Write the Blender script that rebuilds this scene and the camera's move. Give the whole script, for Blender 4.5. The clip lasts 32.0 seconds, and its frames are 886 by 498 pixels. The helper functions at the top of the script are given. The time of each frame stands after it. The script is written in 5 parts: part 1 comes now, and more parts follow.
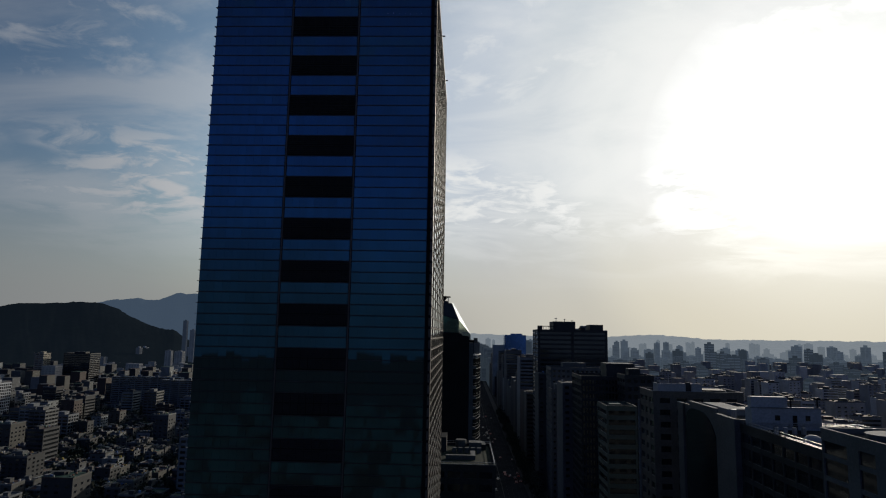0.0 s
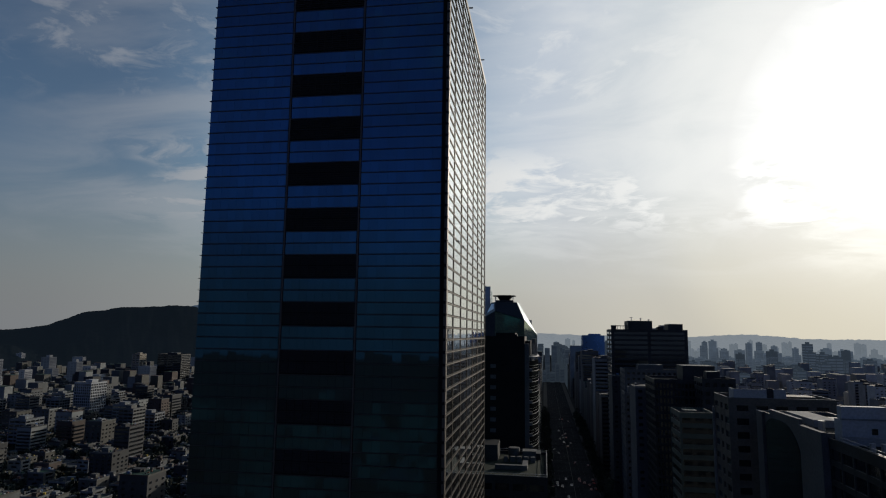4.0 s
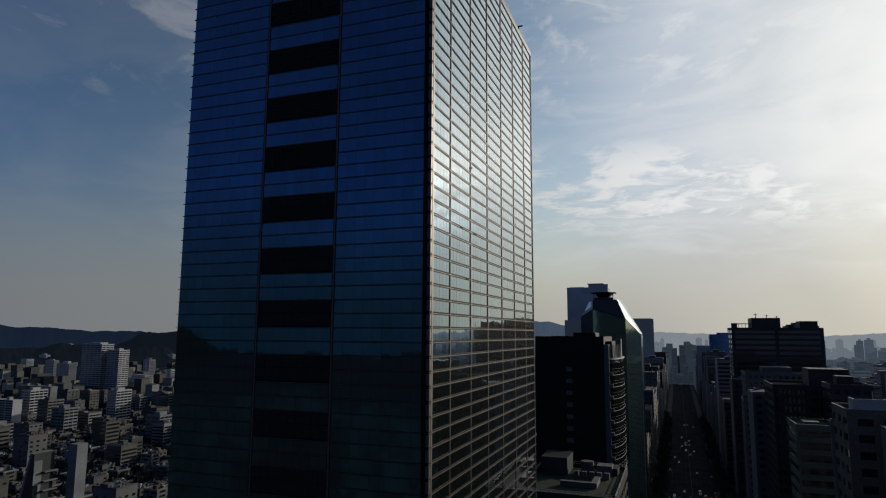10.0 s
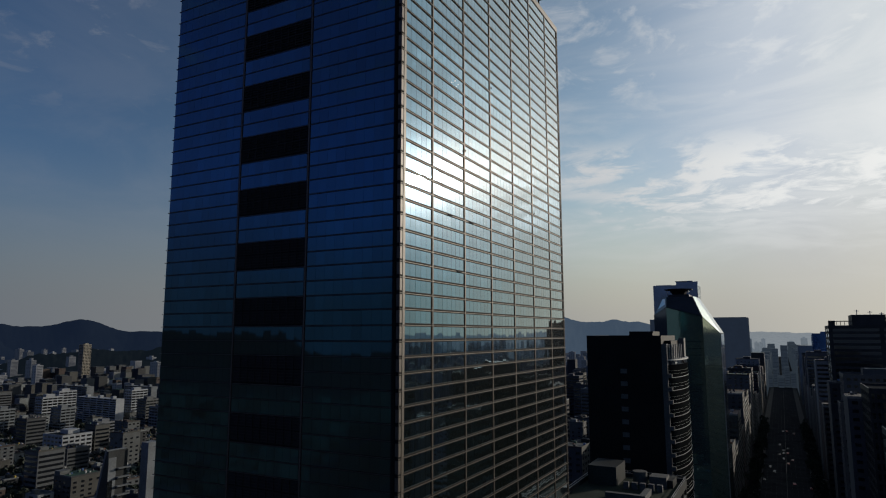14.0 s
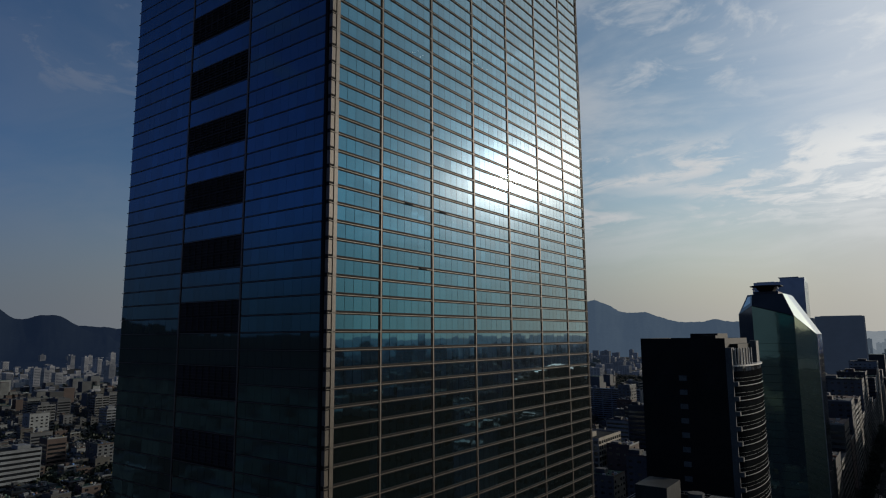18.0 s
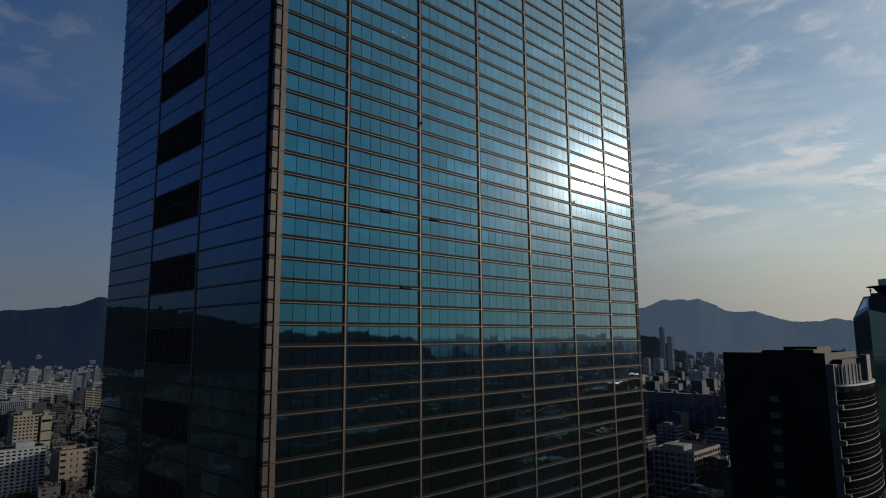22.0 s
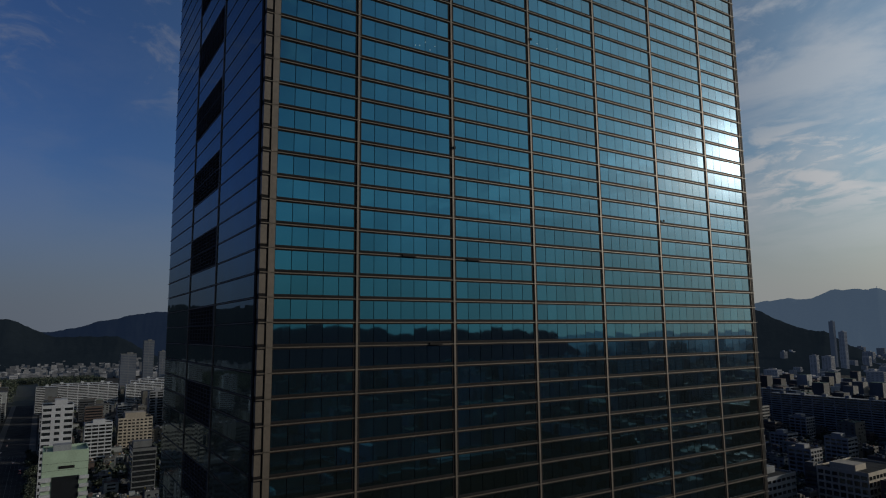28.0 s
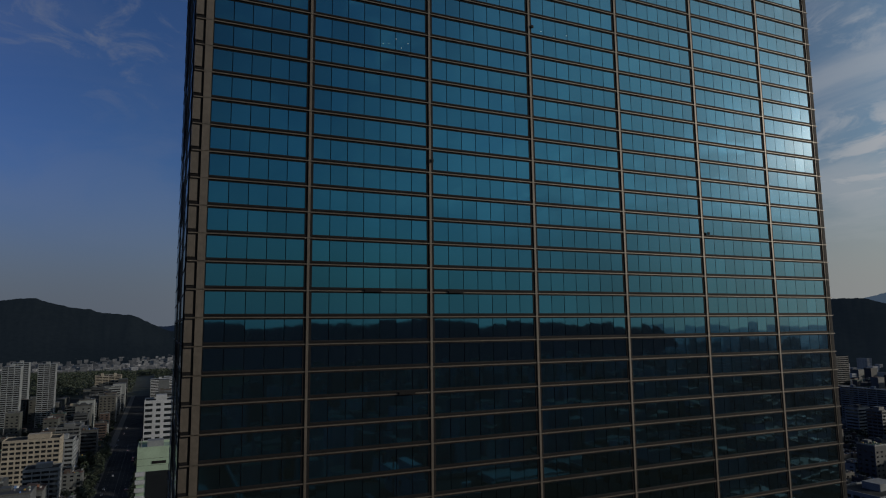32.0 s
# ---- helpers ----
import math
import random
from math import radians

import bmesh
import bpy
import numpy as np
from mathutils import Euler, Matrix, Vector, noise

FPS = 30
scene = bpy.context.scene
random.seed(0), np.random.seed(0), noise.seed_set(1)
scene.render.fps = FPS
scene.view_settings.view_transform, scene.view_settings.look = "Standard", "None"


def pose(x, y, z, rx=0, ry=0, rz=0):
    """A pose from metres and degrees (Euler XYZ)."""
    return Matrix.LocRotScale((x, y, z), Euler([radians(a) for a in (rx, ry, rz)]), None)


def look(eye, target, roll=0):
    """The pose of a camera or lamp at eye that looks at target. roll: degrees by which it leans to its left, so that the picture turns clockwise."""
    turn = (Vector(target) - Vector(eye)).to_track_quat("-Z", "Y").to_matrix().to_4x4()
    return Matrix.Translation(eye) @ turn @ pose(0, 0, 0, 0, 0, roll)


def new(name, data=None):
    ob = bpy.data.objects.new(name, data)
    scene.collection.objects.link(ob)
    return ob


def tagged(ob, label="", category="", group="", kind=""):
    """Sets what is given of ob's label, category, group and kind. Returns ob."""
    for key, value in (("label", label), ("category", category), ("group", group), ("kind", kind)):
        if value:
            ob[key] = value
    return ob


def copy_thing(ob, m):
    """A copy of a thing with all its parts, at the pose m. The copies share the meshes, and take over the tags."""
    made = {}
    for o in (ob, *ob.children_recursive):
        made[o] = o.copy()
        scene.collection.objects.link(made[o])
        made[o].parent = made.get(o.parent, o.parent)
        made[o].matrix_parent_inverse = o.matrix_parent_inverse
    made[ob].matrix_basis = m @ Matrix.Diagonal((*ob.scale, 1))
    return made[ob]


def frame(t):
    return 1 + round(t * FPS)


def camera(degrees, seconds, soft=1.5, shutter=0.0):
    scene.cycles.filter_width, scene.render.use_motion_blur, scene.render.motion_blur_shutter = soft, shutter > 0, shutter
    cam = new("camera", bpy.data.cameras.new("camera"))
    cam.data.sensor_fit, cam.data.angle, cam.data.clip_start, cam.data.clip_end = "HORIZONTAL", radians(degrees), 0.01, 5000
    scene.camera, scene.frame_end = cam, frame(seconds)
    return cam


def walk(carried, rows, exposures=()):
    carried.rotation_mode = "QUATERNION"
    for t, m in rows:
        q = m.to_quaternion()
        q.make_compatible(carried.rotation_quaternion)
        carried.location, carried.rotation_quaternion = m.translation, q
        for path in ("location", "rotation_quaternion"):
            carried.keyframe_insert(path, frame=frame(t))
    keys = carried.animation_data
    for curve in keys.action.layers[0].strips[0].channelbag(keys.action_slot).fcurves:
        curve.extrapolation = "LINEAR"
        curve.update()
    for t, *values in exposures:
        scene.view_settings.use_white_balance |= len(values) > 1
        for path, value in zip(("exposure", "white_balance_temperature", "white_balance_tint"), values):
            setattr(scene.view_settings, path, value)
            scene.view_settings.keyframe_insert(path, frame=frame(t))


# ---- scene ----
cam = camera(70.4, 32.0, 1.12)
METRES, EYE, TILT, LEAN, TURN = 134.4, 125.0, 0.0, 0.0, 2.0
ROWS = [
    (0.0, -0.00272, -0.00144, -0.00187, -0.129, 7.727, -0.970),
    (0.5, 0.00347, 0.01157, -0.00117, 0.791, 7.717, -0.950),
    (1.0, 0.01187, 0.02568, -0.00207, 1.801, 7.697, -0.900),
    (1.5, 0.01995, 0.03873, -0.00306, 2.711, 7.677, -0.880),
    (2.0, 0.02968, 0.05189, -0.00472, 3.681, 7.687, -0.810),
    (2.5, 0.03949, 0.06444, -0.00480, 4.521, 7.687, -0.790),
    (3.0, 0.05143, 0.07867, -0.00349, 5.411, 7.687, -0.780),
    (3.5, 0.06329, 0.09259, -0.00197, 6.250, 7.687, -0.760),
    (5.5, 0.11342, 0.14339, 0.00016, 9.770, 7.637, -0.700),
    (6.0, 0.12379, 0.15625, -0.00010, 10.690, 7.628, -0.670),
    (6.5, 0.13366, 0.16834, 0.00058, 11.550, 7.608, -0.630),
    (7.0, 0.14365, 0.18196, 0.00148, 12.480, 7.608, -0.590),
    (7.5, 0.15291, 0.19444, 0.00209, 13.369, 7.588, -0.550),
    (8.0, 0.16304, 0.20888, 0.00270, 14.309, 7.578, -0.500),
    (8.5, 0.17407, 0.22055, 0.00288, 15.159, 7.569, -0.460),
    (9.0, 0.18517, 0.23409, 0.00252, 16.168, 7.559, -0.430),
    (9.5, 0.19494, 0.24569, 0.00181, 17.138, 7.599, -0.380),
    (10.0, 0.20404, 0.25940, 0.00138, 18.218, 7.609, -0.330),
    (10.5, 0.21239, 0.27198, 0.00092, 19.227, 7.618, -0.270),
    (11.0, 0.22163, 0.28521, 0.00015, 20.287, 7.618, -0.219),
    (11.5, 0.23038, 0.29814, -0.00063, 21.206, 7.628, -0.179),
    (12.0, 0.24025, 0.31162, -0.00051, 22.206, 7.648, -0.139),
    (12.5, 0.24977, 0.32429, -0.00068, 23.135, 7.658, -0.099),
    (13.0, 0.26077, 0.33810, -0.00105, 24.125, 7.677, -0.039),
    (13.5, 0.27201, 0.35091, -0.00182, 25.054, 7.707, 0.011),
    (14.0, 0.28467, 0.36482, -0.00217, 26.072, 7.727, 0.051),
    (14.5, 0.29697, 0.37769, -0.00252, 27.071, 7.757, 0.081),
    (16.5, 0.33047, 0.44911, 0.00049, 31.307, 7.837, 0.282),
    (17.0, 0.33794, 0.47044, 0.00024, 32.348, 7.857, 0.323),
    (17.5, 0.34548, 0.49140, 0.00021, 33.329, 7.907, 0.343),
    (18.0, 0.35326, 0.51455, 0.00208, 34.391, 7.917, 0.383),
    (18.5, 0.35894, 0.53800, 0.00445, 35.422, 7.947, 0.434),
    (19.0, 0.36457, 0.56197, 0.00682, 36.534, 7.947, 0.414),
    (19.5, 0.36696, 0.58244, 0.00868, 37.586, 7.957, 0.414),
    (20.0, 0.36581, 0.60202, 0.01235, 38.728, 7.957, 0.414),
    (20.5, 0.36442, 0.61854, 0.01514, 39.770, 7.967, 0.424),
    (21.0, 0.36467, 0.63331, 0.01905, 40.924, 7.976, 0.403),
    (21.5, 0.36487, 0.64342, 0.02294, 41.847, 7.976, 0.403),
    (22.0, 0.36579, 0.65368, 0.02781, 42.989, 7.995, 0.412),
    (22.5, 0.36713, 0.66091, 0.03154, 43.920, 8.005, 0.412),
    (23.0, 0.36948, 0.66792, 0.03515, 45.020, 8.075, 0.412),
    (23.5, 0.37144, 0.67403, 0.03865, 46.039, 8.095, 0.412),
    (24.0, 0.37329, 0.68104, 0.04246, 47.099, 8.045, 0.392),
    (24.5, 0.37423, 0.68917, 0.04579, 48.108, 8.015, 0.412),
    (25.0, 0.37424, 0.69873, 0.04945, 49.157, 7.934, 0.411),
    (25.5, 0.37389, 0.70844, 0.05248, 50.176, 7.864, 0.411),
    (27.5, 0.36752, 0.75188, 0.07137, 54.532, 7.541, 0.550),
    (28.0, 0.36437, 0.76398, 0.07705, 55.651, 7.540, 0.550),
    (28.5, 0.36135, 0.77534, 0.08157, 56.661, 7.538, 0.550),
    (29.0, 0.35807, 0.78727, 0.08606, 57.750, 7.517, 0.550),
    (29.5, 0.35531, 0.79886, 0.08994, 58.769, 7.485, 0.560),
    (30.0, 0.35239, 0.81113, 0.09390, 59.848, 7.423, 0.550),
    (30.5, 0.34999, 0.82276, 0.09706, 60.857, 7.360, 0.560),
    (31.0, 0.34881, 0.83617, 0.10091, 61.967, 7.268, 0.580),
    (31.5, 0.34825, 0.84965, 0.10486, 62.976, 7.166, 0.570),
    (32.0, 0.34819, 0.86493, 0.10909, 64.085, 7.014, 0.600),
]
walk(cam, [(t, pose(0, 0, EYE, TILT, LEAN, TURN) @ pose(METRES * x, METRES * y, METRES * z, 90 + pitch, roll, yaw)) for t, x, y, z, yaw, pitch, roll in ROWS],
     exposures=[(0.0, 0.0), (32.0, 0.0)])

# ---- light: low sun ahead to the right, thin high cloud ----
SUN_AZ, SUN_EL = 30.5, 14.0
sun_dir = Vector((math.sin(radians(SUN_AZ)) * math.cos(radians(SUN_EL)), math.cos(radians(SUN_AZ)) * math.cos(radians(SUN_EL)), math.sin(radians(SUN_EL))))
sun_data = bpy.data.lights.new("sun", "SUN")
sun_data.energy, sun_data.angle, sun_data.color = 2.5, radians(0.55), (1.0, 0.89, 0.74)
sun = new("sun", sun_data)
sun.matrix_world = look(sun_dir * 900, (0, 0, 0))

world = bpy.data.worlds.new("sky")
scene.world = world
world.use_nodes = True
wn, wl = world.node_tree.nodes, world.node_tree.links
wn.clear()


def wnode(kind, **values):
    n = wn.new(kind)
    for key, value in values.items():
        n.inputs[key].default_value = value
    return n


sky = wn.new("ShaderNodeTexSky")
sky.sky_type, sky.sun_disc = "NISHITA", False
sky.sun_elevation, sky.sun_rotation = radians(SUN_EL), radians(SUN_AZ)
sky.altitude, sky.air_density, sky.dust_density, sky.ozone_density = 120, 1.0, 1.3, 2.5


def wmath(op, a, b=None, clamp=False):
    n = wn.new("ShaderNodeMath")
    n.operation, n.use_clamp = op, clamp
    for i, v in enumerate((a, b)):
        if isinstance(v, (int, float)):
            n.inputs[i].default_value = v
        elif v is not None:
            wl.new(v, n.inputs[i])
    return n.outputs[0]


def wrange(v, lo, hi, to_lo=0.0, to_hi=1.0):
    n = wn.new("ShaderNodeMapRange")
    n.interpolation_type = "SMOOTHSTEP"
    for key, x in (("From Min", lo), ("From Max", hi), ("To Min", to_lo), ("To Max", to_hi)):
        n.inputs[key].default_value = x
    wl.new(v, n.inputs["Value"])
    return n.outputs[0]


def wmix(kind, factor, a, b):
    n = wn.new("ShaderNodeMix")
    n.data_type, n.blend_type = "RGBA", kind
    for key, v in (("Factor", factor), ("A", a), ("B", b)):
        if isinstance(v, (float, tuple)):
            n.inputs[key].default_value = v
        else:
            wl.new(v, n.inputs[key])
    return n.outputs["Result"]


def wramp(v, stops, gain):
    """A colour by position; gain lifts the 0 to 1 colours of the ramp."""
    n = wn.new("ShaderNodeValToRGB")
    n.color_ramp.interpolation = "EASE"
    while len(n.color_ramp.elements) < len(stops):
        n.color_ramp.elements.new(0.5)
    for e, (p, c) in zip(n.color_ramp.elements, stops):
        e.position, e.color = p, (*[x / gain for x in c], 1)
    wl.new(v, n.inputs[0])
    return wmix("MULTIPLY", 1.0, n.outputs[0], (gain, gain, gain, 1.0))


coord = wn.new("ShaderNodeTexCoord")
way = coord.outputs["Generated"]
split = wn.new("ShaderNodeSeparateXYZ")
wl.new(way, split.inputs[0])
height = split.outputs["Z"]
dot = wn.new("ShaderNodeVectorMath")
dot.operation = "DOT_PRODUCT"
dot.inputs[1].default_value = sun_dir
wl.new(way, dot.inputs[0])
toward = wmath("MULTIPLY_ADD", dot.outputs["Value"], 0.5)
toward.node.inputs[2].default_value = 0.5
# thin haze: clear air away from the sun is deeper, the haze near the horizon is grey
clear = wramp(toward, [(0.0, (0.36, 0.31, 0.62)), (0.1, (0.4, 0.38, 0.7)), (0.2, (0.3, 0.4, 0.68)), (0.3, (0.3, 0.42, 0.67)), (0.5, (0.5, 0.59, 0.71)), (0.7, (0.6, 0.62, 0.64)), (0.84, (1.16, 1.13, 1.02)), (1.0, (1.2, 1.2, 1.1))], 2.1)
air = wmix("MULTIPLY", 1.0, sky.outputs[0], clear)
air = wmix("MULTIPLY", wrange(height, 0.55, 0.95, 0.0, 0.7), air, (0.25, 0.25, 0.25, 1.0))
# the aureole round the sun, by the angle from it (40 degrees is 1)
off_sun = wmath("DIVIDE", wmath("ARCCOSINE", wmath("MINIMUM", dot.outputs["Value"], 0.99999)), radians(40))
aureole = wramp(off_sun, [(0.0, (110, 110, 107)), (0.03, (60, 60, 58)), (0.065, (30, 30, 29.3)), (0.11, (18.5, 18.5, 18.0)), (0.15, (14.0, 14.0, 13.6)), (0.2, (10.9, 10.9, 10.6)), (0.26, (9.6, 9.7, 9.4)), (0.34, (8.7, 8.8, 8.7)), (0.44, (7.5, 7.8, 7.8)), (0.58, (6.0, 6.5, 6.9)), (0.75, (5.1, 5.7, 6.5)), (1.0, (3.8, 4.45, 5.45))], 115.0)
air = wmix("MIX", wrange(off_sun, 0.66, 1.12, 1.0, 0.0), air, aureole)
haze = wramp(toward, [(0.0, (0.75, 0.92, 1.22)), (0.2, (0.98, 1.16, 1.48)), (0.35, (1.2, 1.4, 1.72)), (0.62, (1.95, 2.05, 2.15)), (0.75, (2.5, 2.6, 2.65)), (0.9, (4.1, 4.05, 3.75)), (0.96, (5.6, 5.3, 4.5)), (0.98, (7.0, 6.5, 5.2)), (1.0, (8.5, 8.0, 6.6))], 12.0)
air = wmix("MIX", wrange(height, 0.0, 0.27, 0.96, 0.0), air, haze)
# wisps of high cloud
up = wmath("ADD", height, 0.16)
flat = wn.new("ShaderNodeVectorMath")
flat.operation = "DIVIDE"
wl.new(way, flat.inputs[0])
join = wn.new("ShaderNodeCombineXYZ")
for k in "XYZ":
    wl.new(up, join.inputs[k])
wl.new(join.outputs[0], flat.inputs[1])


def cloud_noise(turn, scale, size, detail, rough, twist):
    spin = wn.new("ShaderNodeMapping")
    spin.inputs["Rotation"].default_value = (0, 0, radians(turn))
    spin.inputs["Scale"].default_value = scale
    wl.new(flat.outputs[0], spin.inputs["Vector"])
    n = wnode("ShaderNodeTexNoise", Scale=size, Detail=detail, Roughness=rough, Distortion=twist)
    wl.new(spin.outputs[0], n.inputs["Vector"])
    return n.outputs[0]


side = wn.new("ShaderNodeVectorMath")
side.operation = "DOT_PRODUCT"
side.inputs[1].default_value = (math.sin(radians(20)), math.cos(radians(20)), 0)
wl.new(way, side.inputs[0])
clouded = wrange(side.outputs["Value"], 0.42, 0.68)
band = wmath("MULTIPLY", wrange(height, 0.13, 0.19), wrange(height, 0.24, 0.32, 1.0, 0.0))
wisps = wmath("MULTIPLY", wrange(cloud_noise(22, (1, 1.25, 0.2), 5.2, 9.0, 0.6, 0.45), 0.4, 0.6), wrange(cloud_noise(22, (1, 0.9, 0.2), 1.15, 4.0, 0.55, 0.3), 0.4, 0.53))
veil = wmath("MULTIPLY", wrange(cloud_noise(34, (1, 1.3, 0.2), 1.3, 8.0, 0.58, 0.6), 0.4, 0.66), wrange(side.outputs["Value"], 0.3, 0.7, 0.12, 0.5))
puffs = wmath("MULTIPLY", wmath("MULTIPLY", wrange(cloud_noise(60, (1, 1.1, 0.2), 5.5, 8.0, 0.62, 0.5), 0.48, 0.7), wrange(height, 0.26, 0.4)), wrange(height, 0.55, 0.75, 0.5, 0.0))
cover = wmath("MAXIMUM", wmath("MULTIPLY", wmath("MULTIPLY", wisps, band), wmath("MULTIPLY", clouded, 0.92)), wmath("MAXIMUM", puffs, wmath("MULTIPLY", veil, wrange(height, 0.05, 0.2))))
cloud_tone = wramp(toward, [(0.0, (1.2, 1.4, 2.1)), (0.4, (1.6, 1.8, 2.3)), (0.6, (2.6, 2.75, 3.1)), (0.74, (3.7, 3.8, 4.0)), (0.86, (5.9, 6.0, 6.1)), (0.95, (8.2, 8.3, 8.2)), (0.985, (9.6, 9.6, 9.3)), (1.0, (40.0, 40.0, 39.0))], 45.0)
cover = wmath("MULTIPLY", cover, wrange(off_sun, 0.08, 0.4))
air = wmix("MIX", cover, air, cloud_tone)
back = wnode("ShaderNodeBackground", Strength=0.1)
wl.new(air, back.inputs["Color"])
wout = wn.new("ShaderNodeOutputWorld")
wl.new(back.outputs[0], wout.inputs["Surface"])


# ---- materials ----
def surface(name, base, rough=0.8, metal=0.0, vary=0.25, scale=0.6, bump=0.1, tone=0.0, island=False, spec=0.5):
    """Base colour with stains at two scales; tone: spread of brightness from piece to piece."""
    m = bpy.data.materials.new(name)
    m.use_nodes = True
    n, l = m.node_tree.nodes, m.node_tree.links
    b = n["Principled BSDF"]
    b.inputs["Roughness"].default_value, b.inputs["Metallic"].default_value = rough, metal
    b.inputs["Specular IOR Level"].default_value = spec
    geo = n.new("ShaderNodeNewGeometry")
    big, fine = n.new("ShaderNodeTexNoise"), n.new("ShaderNodeTexNoise")
    big.inputs["Scale"].default_value, big.inputs["Detail"].default_value = scale * 0.15, 4
    fine.inputs["Scale"].default_value, fine.inputs["Detail"].default_value = scale * 2.5, 6
    add = n.new("ShaderNodeMath")
    add.operation = "ADD"
    for tex in (big, fine):
        l.new(geo.outputs["Position"], tex.inputs["Vector"])
    l.new(big.outputs[0], add.inputs[0])
    l.new(fine.outputs[0], add.inputs[1])
    span = n.new("ShaderNodeMapRange")
    span.inputs["From Min"].default_value, span.inputs["From Max"].default_value = 0.82, 1.18
    span.inputs["To Min"].default_value, span.inputs["To Max"].default_value = 1 - vary, 1 + vary
    l.new(add.outputs[0], span.inputs[0])
    value = span.outputs[0]
    if tone:
        if island:
            pick = geo.outputs["Random Per Island"]
        else:
            pick = n.new("ShaderNodeObjectInfo").outputs["Random"]
        spread = n.new("ShaderNodeMapRange")
        spread.inputs["To Min"].default_value, spread.inputs["To Max"].default_value = 1 - tone, 1 + tone
        l.new(pick, spread.inputs[0])
        times = n.new("ShaderNodeMath")
        times.operation = "MULTIPLY"
        l.new(value, times.inputs[0])
        l.new(spread.outputs[0], times.inputs[1])
        value = times.outputs[0]
    tint = n.new("ShaderNodeVectorMath")
    tint.operation = "SCALE"
    tint.inputs[0].default_value = base
    l.new(value, tint.inputs["Scale"])
    l.new(tint.outputs[0], b.inputs["Base Color"])
    if bump:
        bm_node = n.new("ShaderNodeBump")
        bm_node.inputs["Strength"].default_value, bm_node.inputs["Distance"].default_value = bump, 0.05
        l.new(fine.outputs[0], bm_node.inputs["Height"])
        l.new(bm_node.outputs[0], b.inputs["Normal"])
    return m


def mixed(name, ramp, rough=0.8, island=False, vary=0.2, scale=0.6):
    """One of several paint colours for each piece, with stains."""
    m = surface(name, (1, 1, 1), rough, 0, vary, scale)
    n, l = m.node_tree.nodes, m.node_tree.links
    tint = next(k for k in n if k.type == "VECT_MATH")
    pick = n.new("ShaderNodeNewGeometry").outputs["Random Per Island"] if island else n.new("ShaderNodeObjectInfo").outputs["Random"]
    table = n.new("ShaderNodeValToRGB")
    table.color_ramp.interpolation = "CONSTANT"
    while len(table.color_ramp.elements) < len(ramp):
        table.color_ramp.elements.new(0.5)
    for i, c in enumerate(ramp):
        table.color_ramp.elements[i].position = i / len(ramp)
        table.color_ramp.elements[i].color = (*c, 1)
    l.new(pick, table.inputs[0])
    l.new(table.outputs[0], tint.inputs[0])
    return m


